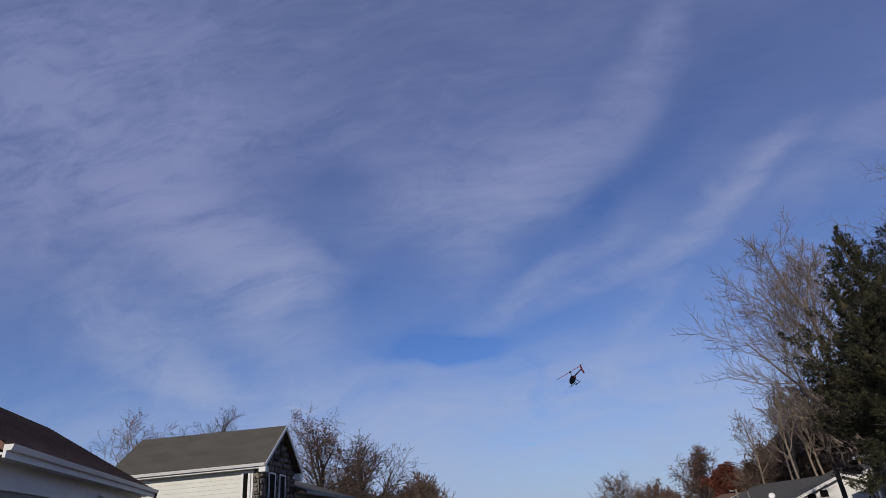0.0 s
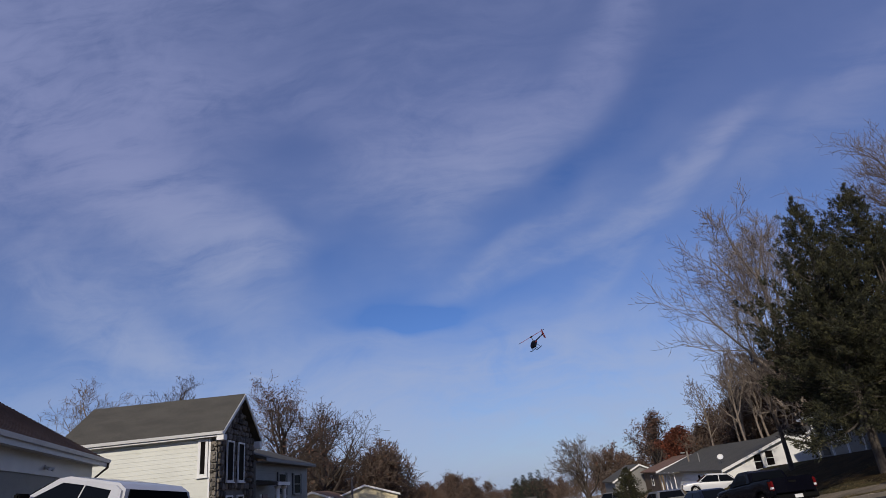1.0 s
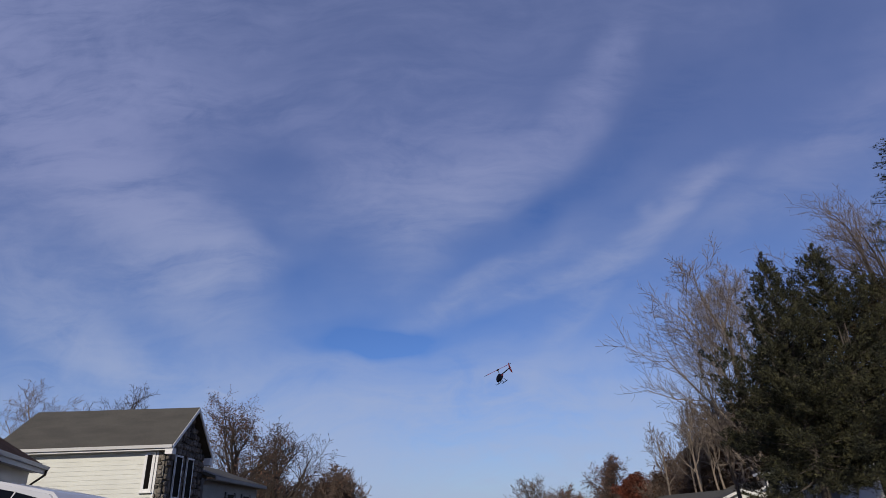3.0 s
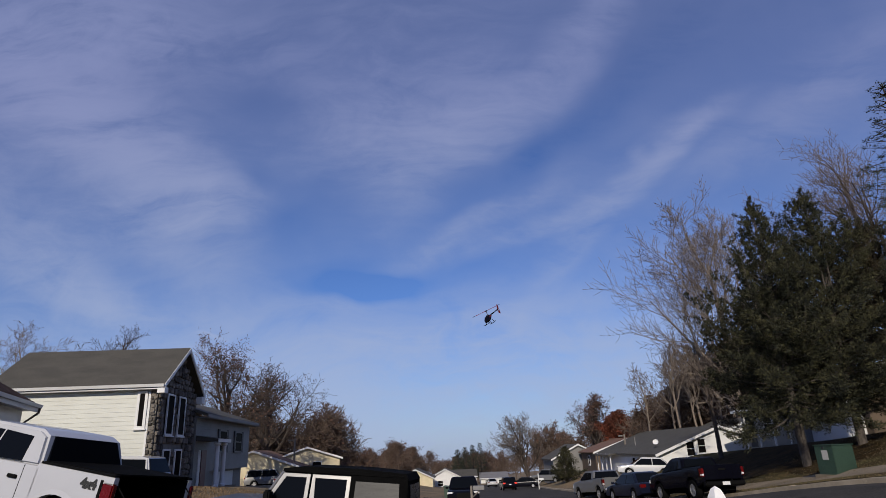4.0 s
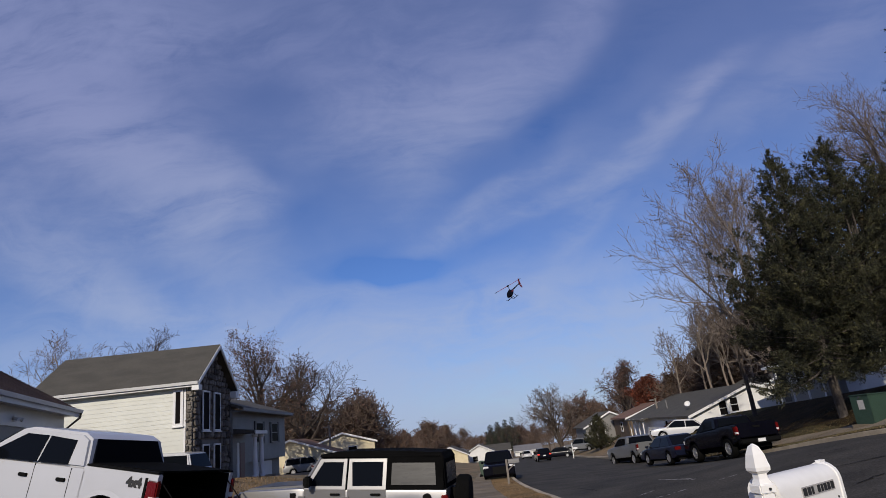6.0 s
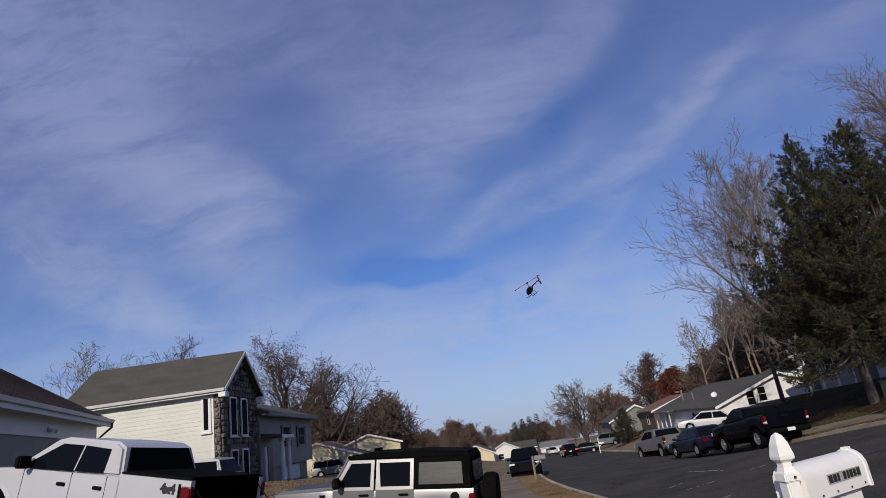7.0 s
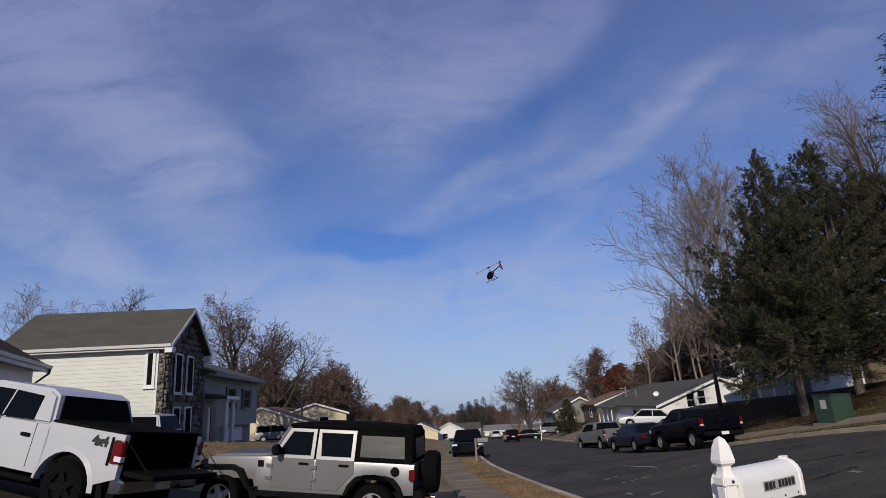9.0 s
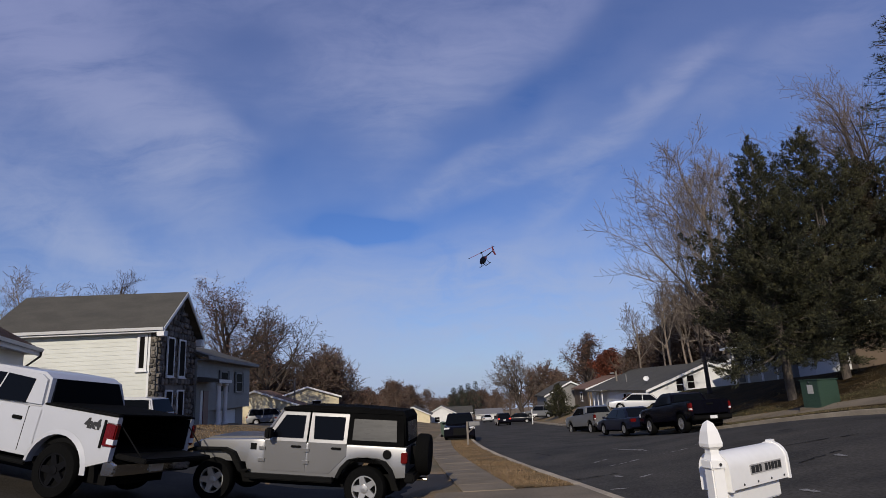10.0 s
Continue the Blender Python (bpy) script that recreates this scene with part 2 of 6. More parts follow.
WHITECAR = car_paint("white_car_paint", (0.45, 0.455, 0.47))
SILVER = car_paint("silver_car_paint", (0.20, 0.197, 0.195), 0.32, 0.45, 0.7)
BLACKCAR = car_paint("black_car_paint", (0.003, 0.003, 0.006), 0.2, 0.0, 0.05, 0.12)
BLUECAR = car_paint("dark_blue_car_paint", (0.006, 0.008, 0.020), 0.28, 0.0, 0.08, 0.18)
GREYCAR = car_paint("grey_car_paint", (0.15, 0.152, 0.155), 0.35, 0.2, 0.4)
# Grey stands for lighter siding in shade; the shade is in the colour.
SHADESIDE = material("shade_grey_siding", (0.215, 0.208, 0.195), 0.6, 0.15, 1.0, fine=25)
# Leaf-litter brown, darkened to hold the shade under the cedars.
SHADELITTER = material("shade_dark_leaf_litter", (0.052, 0.033, 0.014), 0.95, 0.4, 1.2, bump=0.03, fine=20, second=(0.022, 0.017, 0.008), spec=0.05)
PLASTIC = material("black_plastic", (0.005, 0.005, 0.005), 0.7, 0.2, 3.0, spec=0.08)
FABRIC = material("black_soft_top", (0.005, 0.005, 0.005), 0.95, 0.25, 3.0, bump=0.002, spec=0.03)
CLEARVINYL = material("hazy_vinyl", (0.055, 0.055, 0.055), 0.3, 0.2, 1.2, fine=3, stretch=(1, 1, 5), spec=0.12)
RUBBER = material("tyre_rubber", (0.005, 0.005, 0.005), 0.9, 0.2, 3.0, spec=0.06)
ALLOY = material("alloy", (0.52, 0.52, 0.53), 0.35, 0.1, 3.0, metal=0.8)
DARKRIM = material("black_rim", (0.005, 0.005, 0.006), 0.5, 0.1, 3.0, spec=0.08)
CHROME = material("chrome", (0.62, 0.62, 0.63), 0.18, 0.1, 3.0, metal=1.0)
TAILRED = material("tail_red", (0.11, 0.004, 0.004), 0.25, 0.1, 3.0, coat=0.1, spec=0.2)
TAILLIT = glow("tail_lit", (0.9, 0.05, 0.03), 0.25)
LAMPCLEAR = material("lamp_clear", (0.65, 0.65, 0.66), 0.15, 0.1, 3.0)
VINYL = material("white_vinyl", (0.82, 0.81, 0.78), 0.4, 0.05, 2.0, fine=20)
INK = material("black_ink", (0.02, 0.02, 0.02), 0.6, 0.1)
LABELGREY = material("label_grey", (0.42, 0.41, 0.39), 0.6, 0.15, 20)
UTILGREEN = material("utility_green", (0.030, 0.060, 0.040), 0.5, 0.2, 1.5, fine=20)
ORANGE = material("dark_red_plastic", (0.20, 0.018, 0.010), 0.4, 0.1)
TARLINE = material("crack_sealer", (0.020, 0.019, 0.018), 0.95, 0.2, spec=0.1)
PALEMARK = material("worn_chalk_mark", (0.34, 0.33, 0.31), 0.95, 0.4, 8, spec=0.1)
BLUEBIN = material("blue_bin_plastic", (0.015, 0.04, 0.16), 0.5, 0.1)
BROWNWALL = material("brown_siding", (0.12, 0.085, 0.055), 0.8, 0.25, 1.0)
WOODPOST = material("weathered_wood", (0.23, 0.20, 0.17), 0.9, 0.3, 4.0, stretch=(4, 4, 1))
DOORRED = material("dark_red_door", (0.10, 0.016, 0.012), 0.5, 0.1)

# ---------------- mesh helpers ----------------
class Shape:
    """Collects vertices and faces."""

    def __init__(self):
        self.v, self.f = [], []

    def add(self, verts, faces):
        n = len(self.v)
        self.v.extend(tuple(p) for p in verts)
        self.f.extend(tuple(i + n for i in f) for f in faces)
        return self

    def box(self, x0, x1, y0, y1, z0, z1, m=None, bevel=0.0):
        if bevel:
            bm = bmesh.new()
            bmesh.ops.create_cube(bm, size=1)
            for v in bm.verts:
                v.co = Vector(((x0 + x1) / 2 + v.co.x * (x1 - x0), (y0 + y1) / 2 + v.co.y * (y1 - y0), (z0 + z1) / 2 + v.co.z * (z1 - z0)))
            bmesh.ops.bevel(bm, geom=bm.edges[:], offset=bevel, segments=2, affect="EDGES")
            return self.take(bm, m)
        p = [Vector((x, y, z)) for x in (x0, x1) for y in (y0, y1) for z in (z0, z1)]
        if m:
            p = [m @ q for q in p]
        return self.add(p, [(0, 1, 3, 2), (4, 6, 7, 5), (0, 4, 5, 1), (2, 3, 7, 6), (0, 2, 6, 4), (1, 5, 7, 3)])

    def take(self, bm, m=None):
        bm.verts.index_update()
        self.add([(m @ v.co if m else v.co) for v in bm.verts], [[v.index for v in f.verts] for f in bm.faces])
        bm.free()
        return self

    def prism(self, profile, w0, w1, axis="y", bevel=0.0, squeeze=None):
        """A profile (a, z) drawn out along an axis between w0 and w1. squeeze(a, w, z) gives a new w."""
        bm = bmesh.new()
        rings = []
        for w in (w0, w1):
            ring = []
            for a, z in profile:
                q = squeeze(a, w, z) if squeeze else w
                ring.append(bm.verts.new((a, q, z) if axis == "y" else (q, a, z)))
            rings.append(ring)
        n = len(profile)
        bm.faces.new(rings[0]), bm.faces.new(rings[1][::-1])
        for i in range(n):
            bm.faces.new((rings[0][i], rings[0][(i + 1) % n], rings[1][(i + 1) % n], rings[1][i]))
        bmesh.ops.recalc_face_normals(bm, faces=bm.faces[:])
        if bevel:
            rim = [e for e in bm.edges if all(len(f.verts) in (4, n) for f in e.link_faces) and any(len(f.verts) == n for f in e.link_faces)]
            bmesh.ops.bevel(bm, geom=rim, offset=bevel, segments=2, affect="EDGES")
        return self.take(bm)

    def tube(self, path, radii, sides=6, cap=True):
        path = [Vector(p) for p in path]
        n0 = len(self.v)
        side = None
        for i, p in enumerate(path):
            d = (path[min(i + 1, len(path) - 1)] - path[max(i - 1, 0)]).normalized()
            if side is None:
                side = d.orthogonal().normalized()
            side = (side - d * side.dot(d)).normalized()
            up = d.cross(side)
            for k in range(sides):
                a = 2 * math.pi * k / sides
                self.v.append(tuple(p + (side * math.cos(a) + up * math.sin(a)) * radii[i]))
        for i in range(len(path) - 1):
            for k in range(sides):
                a, b = n0 + i * sides + k, n0 + i * sides + (k + 1) % sides
                self.f.append((a, b, b + sides, a + sides))
        if cap:
            self.f.append(tuple(n0 + k for k in range(sides))[::-1])
            self.f.append(tuple(n0 + (len(path) - 1) * sides + k for k in range(sides)))
        return self

    def lathe(self, profile, sides=24, m=None):
        """Profile of (radius, height) round the z axis."""
        pts, faces = [], []
        for r, z in profile:
            for k in range(sides):
                a = 2 * math.pi * k / sides
                p = Vector((r * math.cos(a), r * math.sin(a), z))
                pts.append(m @ p if m else p)
        for i in range(len(profile) - 1):
            for k in range(sides):
                a, b = i * sides + k, i * sides + (k + 1) % sides
                faces.append((a, b, b + sides, a + sides))
        faces.append(tuple(range(sides))[::-1])
        faces.append(tuple((len(profile) - 1) * sides + k for k in range(sides)))
        return self.add(pts, faces)

    def body(self, bottom, top, y0, y1, chamfer=0.035):
        """A solid between two lines of (u, z), drawn across from y0 to y1, with chamfered upper edges."""
        us = sorted({round(u, 4) for u, z in (*bottom, *top)})
        bu, bz, tu, tz = [q[0] for q in bottom], [q[1] for q in bottom], [q[0] for q in top], [q[1] for q in top]
        rows = []
        for u in us:
            a, b = float(np.interp(u, bu, bz)), float(np.interp(u, tu, tz))
            c = min(chamfer, max(b - a, 0.01) * 0.4)
            rows.append([(u, y0, a), (u, y0, b - c), (u, y0 + c * 0.3, b - c * 0.3), (u, y0 + c, b), (u, y1 - c, b), (u, y1 - c * 0.3, b - c * 0.3), (u, y1, b - c), (u, y1, a)])
        n = len(rows[0])
        f = [(i * n + k, i * n + (k + 1) % n, (i + 1) * n + (k + 1) % n, (i + 1) * n + k) for i in range(len(rows) - 1) for k in range(n)]
        f += [tuple(range(n))[::-1], tuple((len(rows) - 1) * n + k for k in range(n))]
        return self.add([p for r in rows for p in r], f)

    def mesh(self, name, mat, smooth=False):
        me = bpy.data.meshes.new(name)
        me.from_pydata(self.v, [], self.f)
        me.materials.append(mat)
        if smooth:
            me.polygons.foreach_set("use_smooth", [True] * len(me.polygons))
            me.set_sharp_from_angle(angle=radians(35))
        me.update()
        return me


def part(name, shape, mat, parent=None, label="", smooth=False, m=None):
    ob = new(name, shape.mesh(name, mat, smooth) if isinstance(shape, Shape) else shape)
    if parent:
        ob.parent = parent
    if m:
        ob.matrix_basis = m
    return tagged(ob, label)


def thing(name, label, category, m=None, group="", kind=""):
    ob = new(name)
    if m:
        ob.matrix_basis = m
    return tagged(ob, label, category, group, kind)


# ---------------- lie of the land ----------------
def step(a, b, v):
    k = min(max((v - a) / (b - a), 0.0), 1.0)
    return k * k * (3 - 2 * k)


def hinge(v, r=1.0):
    return 0.5 * (v + math.sqrt(v * v + r))


LEFT_EDGE = [(-40, 5.0), (8, 3.0), (13, 2.53), (22, 1.75), (30, 1.32), (40, 1.25), (55, 1.35), (80, 2.0), (120, 4.3), (170, 8.5), (260, 20.0)]
RIGHT_EDGE = [(-40, 19.0), (10, 13.0), (16, 12.25), (22, 11.6), (28, 11.1), (36, 10.8), (45, 10.9), (58, 10.9), (80, 11.2), (120, 13.2), (170, 17.3), (260, 29.0)]


def along(table, y):
    ys, xs = [q[0] for q in table], [q[1] for q in table]
    return float(np.interp(y, ys, xs))


def curve_x(table, y):
    return sum(along(table, y + d) for d in (-4, -2, 0, 2, 4)) / 5


def base(x, y):
    """Height of the road and the kerb line's foot."""
    z = -0.045 * y if y > 0 else 0.0
    z += 1.0 * math.exp(-((max(y, 16) - 16) / 11.0) ** 2) * step(2, 11.5, x)
    r = hinge(x - curve_x(RIGHT_EDGE, min(max(y, -40), 260)) - 0.9)
    z += 0.30 * (r - hinge(r - 9.0)) + 0.10 * min(max(r - 12, 0), 35) * step(12, 30, r)
    z += 0.185 * (hinge(-x - 3.45, 0.3) - hinge(-x - 12.4))
    return z


KERB = 0.13


def land(x, y):
    """Height of lawns and pavements."""
    lot = step(-0.4, -1.0, x) * step(6, 7, y) * step(16.2, 15.4, y) if -19 < x < 0 else 0.0
    return base(x, y) + KERB * (1 - lot) - 0.06 * lot


def patch(name, mat, xs, ys, lift, parent=None, label="", thick=0.0):
    """A sheet that lies on the land; xs and ys: functions or lists."""
    s = Shape()
    cols = len(xs(ys[0]))
    for y in ys:
        for x in xs(y):
            s.v.append((x, y, base(x, y) + lift))
    for j in range(len(ys) - 1):
        for i in range(cols - 1):
            a = j * cols + i
            s.f.append((a, a + 1, a + 1 + cols, a + cols))
    return part(name, s, mat, parent, label)


YS = [-2000, -600, -200, -80, -30, -15, -5, 0, 3, 6] + [8 + 0.75 * k for k in range(70)] + [62 + 4 * k for k in range(50)] + [270, 300, 350, 420, 520, 700, 1000, 1500, 2500]
OUT = [0, 0.4, 0.9, 1.5, 2.2, 3, 4, 5, 6, 7, 8.5, 10, 12, 14, 16, 18, 21, 25, 30, 40, 60, 100, 200, 500, 1500]
g = Shape()
for y in YS:
    l, r = curve_x(LEFT_EDGE, min(y, 260)), curve_x(RIGHT_EDGE, min(y, 260))
    row = [(l - d, land(l - d, y)) for d in OUT[::-1]] + [(l + 0.03, base(l, y) - 0.2), (r - 0.03, base(r, y) - 0.2)] + [(r + d, land(r + d, y)) for d in OUT]
    g.v.extend((x, y, z + (0.03 * noise.noise((x * 0.8, y * 0.8, 0)) if y < 90 and (x < l - 0.3 or x > r + 0.3) else 0)) for x, z in row)
n = 2 * len(OUT) + 2
for j in range(len(YS) - 1):
    for i in range(n - 1):
        a = j * n + i
        g.f.append((a, a + 1, a + 1 + n, a + n))
ground = tagged(part("ground", g, GRASS, smooth=True), "dry yellow-brown winter lawn sloping beside the street", "lawn", kind="structure")


def road_cols(y):
    l, r = curve_x(LEFT_EDGE, y), curve_x(RIGHT_EDGE, y)
    return [l + 0.0 + (r - l) * k / 14 for k in range(15)]


road = tagged(patch("road", ASPHALT, road_cols, [y for y in YS if -90 < y <= 260], 0.0), "worn dark grey asphalt residential street", "road", kind="structure")

# ---------------- houses ----------------
def window(parent, at, width, height, face, frame_mat=WHITE, bars=1, name="window", depth=0.05, t=0.07):
    """A framed window standing on a wall. face: pose whose x runs along the wall and y points outwards."""
    m = face @ Matrix.Translation(at)
    fr = Shape()
    for x0, x1, z0, z1 in ((-width / 2, -width / 2 + t, 0, height), (width / 2 - t, width / 2, 0, height), (-width / 2 + t, width / 2 - t, 0, t), (-width / 2 + t, width / 2 - t, height - t, height)):
        fr.box(x0, x1, -0.02, depth, z0, z1, m)
    if bars:
        fr.box(-width / 2 + t, width / 2 - t, -0.01, depth * 0.7, height / 2 - 0.025, height / 2 + 0.025, m)
    w = part(name, fr, frame_mat, parent)
    part("pane", Shape().box(-width / 2 + t, width / 2 - t, -0.01, depth * 0.4, t, height - t, m), PANE, w)
    part("sill", Shape().box(-width / 2 - 0.05, width / 2 + 0.05, -0.01, depth + 0.05, -0.06, 0.0, m), frame_mat, w)
    return w


def lap_siding(x0, x1, z0, z1, face, exposure=0.21):
    """Overlapping boards on a wall."""
    s = Shape()
    n = int((z1 - z0) / exposure)
    for k in range(n):
        a, b = z0 + k * (z1 - z0) / n, z0 + (k + 1) * (z1 - z0) / n
        s.add([face @ Vector(p) for p in ((x0, 0.021, a), (x1, 0.021, a), (x1, 0.008, b), (x0, 0.008, b), (x0, 0.0, a), (x1, 0.0, a))], [(0, 1, 2, 3), (4, 5, 1, 0)])
    return s


def gable_roof(x0, x1, y0, y1, ze, zr, axis="x", thick=0.16):
    """Two roof slabs with the ridge along x or y; returns a shape."""
    s = Shape()
    if axis == "x":
        ym = (y0 + y1) / 2
        prof = [(y0, ze), (ym, zr), (y1, ze), (y1, ze - thick), (ym, zr - thick), (y0, ze - thick)]
        s.prism(prof, x0, x1, axis="x")
    else:
        xm = (x0 + x1) / 2
        prof = [(x0, ze), (xm, zr), (x1, ze), (x1, ze - thick), (xm, zr - thick), (x0, ze - thick)]
        s.prism(prof, y0, y1, axis="y")
    return s


def facing(x, y, z, deg):
    """A wall's pose: x along the wall, y outwards. deg 0: looks to -y; 90: looks to +x."""
    return pose(x, y, z, 0, 0, deg + 180)


# stone-fronted two-storey house
HX, HY, HW, HZ, HE, HR = -14.43, 30.0, 5.6, 0.1, 5.25, 7.50
HL = -21.2
house = thing("house", "two-storey house, cream siding, stone gable, dark grey roof", "house", pose(HX, HY, 0, 0, 0, 5) @ pose(-HX, -HY, 0))
core = Shape()
ym = HY + HW / 2
core.prism([(HY, HZ - 1), (HY + HW, HZ - 1), (HY + HW, HE - 0.1), (ym, HR - 0.22), (HY, HE - 0.1)], HL, HX - 0.06, axis="x")
part("wall", core, MORTAR, house)
face_s = facing(HX, HY, 0, 0)
sd = lap_siding(0.42, HX - HL, HZ - 0.6, HE - 0.22, face_s)
part("siding", sd, SIDING, house, "cream vinyl lap siding")
part("corner_board", Shape().box(HL - 0.06, HL + 0.06, HY - 0.06, HY + 0.06, HZ - 0.5, HE - 0.2), WHITE, house)
part("corner_board", Shape().box(HX - 0.46, HX - 0.36, HY - 0.05, HY + 0.0, HZ - 0.5, HE - 0.2), WHITE, house)
part("roof", gable_roof(HL - 1.35, HX + 0.38, HY - 0.42, HY + HW + 0.42, HE, HR), SHINGLE, house, "dark grey shingle roof")
rake = Shape()
for s0, s1 in ((HY - 0.42, ym), (HY + HW + 0.42, ym)):
    rake.add([(HX + q, a, b + e) for q in (0.36, 0.42) for a, b in ((s0, HE), (s1, HR)) for e in (-0.24, -0.03)], [(0, 1, 3, 2), (4, 6, 7, 5), (0, 4, 5, 1), (2, 3, 7, 6), (0, 2, 6, 4), (1, 5, 7, 3)])
part("rake_board", rake, WHITE, house)
part("soffit", Shape().box(HL - 1.3, HX + 0.36, HY - 0.40, HY + 0.02, HE - 0.26, HE - 0.19), WHITE, house)
gut = Shape()
gut.prism([(HY - 0.55, HE - 0.03), (HY - 0.42, HE - 0.03), (HY - 0.42, HE - 0.17), (HY - 0.50, HE - 0.17)], HL - 1.35, HX + 0.38, axis="x")
part("gutter", gut, WHITE, house, "white metal gutter")
part("gable_return", Shape().box(HX + 0.05, HX + 0.40, HY + HW - 0.1, HY + HW + 0.42, HE - 0.55, HE - 0.16), WHITE, house)
part("gable_return", Shape().box(HX + 0.05, HX + 0.40, HY - 0.42, HY + 0.05, HE - 0.45, HE - 0.18), WHITE, house)
window(house, (0.74, 0.035, HZ + 3.05), 0.50, 1.80, face_s, bars=0, t=0.13)
face_e = facing(HX, HY, 0, 90)
for d, z, h in ((1.55, 2.75, 2.05), (3.25, 2.75, 2.05), (1.55, 0.55, 1.55), (3.25, 0.55, 1.55)):
    window(house, (-d, 0.06, HZ + z), 1.02, h, face_e, depth=0.05, t=0.085, bars=0)
# the wing with the porch
WX, WY0, WY1, WE, WF = -14.25, HY + HW, 48.5, 4.15, HZ + 0.85
# Wing siding and frames are greyed to hold the wall's shade.
part("wing_wall", Shape().box(WX - 6, WX - 0.03, WY0, WY1, WF, WE - 0.1), SHADESIDE, house, "wing wall, shade put into its grey colour")
part("wing_base", Shape().box(WX - 6, WX - 0.5, WY0, WY1, HZ - 2.6, WF), GREYANDSHADE, house)
part("wing_roof", gable_roof(WX - 6.6, WX + 0.6, WY0 - 0.1, WY1 + 0.4, WE, WE + 1.3, axis="y"), SHINGLE, house)
part("wing_fascia", Shape().box(WX + 0.55, WX + 0.63, WY0, WY1 + 0.4, WE - 0.22, WE - 0.02), GREYANDSHADE, house)
part("wing_soffit", Shape().box(WX - 0.05, WX + 0.55, WY0, WY1 + 0.4, WE - 0.24, WE - 0.18), GREYANDSHADE, house)
face_w = facing(WX, WY0, 0, 90)
part("wing_siding", lap_siding(-(WY1 - WY0), 0.0, WF, WE - 0.24, face_w @ pose(0, -0.03, 0), 0.14), SHADESIDE, house)
for d, w in ((5.6, 1.7), (9.6, 1.8)):
    window(house, (-d, 0, HZ + 1.95), w, 1.35, face_w, frame_mat=SHADESIDE)
    for e in (-1, 1):
        part("shutter", Shape().box(-d + e * (w / 2 + 0.2) - 0.17, -d + e * (w / 2 + 0.2) + 0.17, 0, 0.05, HZ + 1.9, HZ + 3.35, face_w), INK, house)
porch = Shape().prism([(WX - 0.02, HZ + 2.85), (WX + 1.25, HZ + 2.62), (WX + 1.25, HZ + 2.50), (WX - 0.02, HZ + 2.55)], WY0 + 0.1, WY0 + 2.6, axis="y")
part("porch_roof", porch, SHINGLE, house)
part("porch_fascia", Shape().box(WX + 1.25, WX + 1.31, WY0 + 0.05, WY0 + 2.65, HZ + 2.44, HZ + 2.63), WHITE, house)
for d in (0.75, 2.15):
    col = Shape().lathe([(0.19, 0), (0.19, 0.12), (0.14, 0.17), (0.125, 2.25), (0.19, 2.32), (0.19, 2.42)], 14, pose(WX + 1.05, WY0 + d, HZ - 0.0))
    part("column", col, WHITE, house, smooth=True)
part("porch_floor", Shape().box(WX - 0.5, WX + 1.6, WY0 + 0.05, WY0 + 3.3, HZ - 2.0, HZ), CONCRETE, house)
part("front_door", Shape().box(WX - 0.03, WX + 0.02, WY0 + 1.3, WY0 + 2.25, HZ, HZ + 2.05), DOORRED, house)
part("side_light", Shape().box(WX - 0.03, WX + 0.015, WY0 + 0.75, WY0 + 1.15, HZ + 0.1, HZ + 2.05), WHITE, house)
part("entry_wall", Shape().box(WX - 0.5, WX - 0.03, WY0, WY0 + 3.3, HZ, WF), GREYANDSHADE, house)
gd = Shape().box(WX - 0.5, WX - 0.45, WY0 + 6.6, WY0 + 10.4, HZ - 1.3, HZ + 0.72)
for k in range(4):
    gd.box(WX - 0.45, WX - 0.43, WY0 + 6.65, WY0 + 10.35, HZ - 1.27 + k * 0.5, HZ - 0.80 + k * 0.5)
part("garage_door", gd, WHITE, house)

# garage with the brown roof, seen past the pickup; its eave runs along y at x = 0
GE, GR, GL = 3.95, 6.75, 14.0
garage = thing("garage", "low white garage with a brown shingle roof and white eaves", "garage", pose(-16.4, 24.1, 0, 0, 0, 21.4))
gw = Shape()
gw.prism([(-8.55, -0.9), (-0.45, -0.9), (-0.45, GE - 0.2), (-4.5, GR - 0.3), (-8.55, GE - 0.2)], -GL, -0.3, axis="y")
# Wall and door of the white garage: shade coloured in as grey.
part("wall", gw, GREYANDSHADE, garage, "white garage's wall in grey, shade put into the colour")
part("roof", gable_roof(-9.0, 0.0, -GL - 0.3, 0.0, GE, GR, axis="y"), BROWNROOF, garage, "brown shingle roof")
courses = Shape()
for k in range(34):
    f0, f1 = k / 34, (k + 1) / 34
    x0, x1 = -4.5 * f0, -4.5 * f1
    z0, z1 = GE + (GR - GE) * f0, GE + (GR - GE) * f1
    courses.add([(x0 + 0.02, y, z0 + 0.022) for y in (-GL - 0.32, 0.02)] + [(x1, y, z1 + 0.006) for y in (-GL - 0.32, 0.02)] + [(x0 + 0.02, y, z0 + 0.002) for y in (-GL - 0.32, 0.02)], [(0, 2, 3, 1), (0, 1, 5, 4)])
part("shingle_cover", courses, BROWNROOF, garage)
part("rake_board", Shape().add([(x, y, z + e) for y in (0.0, 0.05) for x, z in ((0.02, GE), (-4.5, GR)) for e in (-0.26, -0.02)], [(0, 1, 3, 2), (4, 6, 7, 5), (0, 4, 5, 1), (2, 3, 7, 6), (0, 2, 6, 4), (1, 5, 7, 3)]), BROWNWALL, garage)
part("fascia", Shape().box(0.0, 0.06, -GL - 0.3, 0.0, GE - 0.30, GE - 0.03), WHITE, garage)
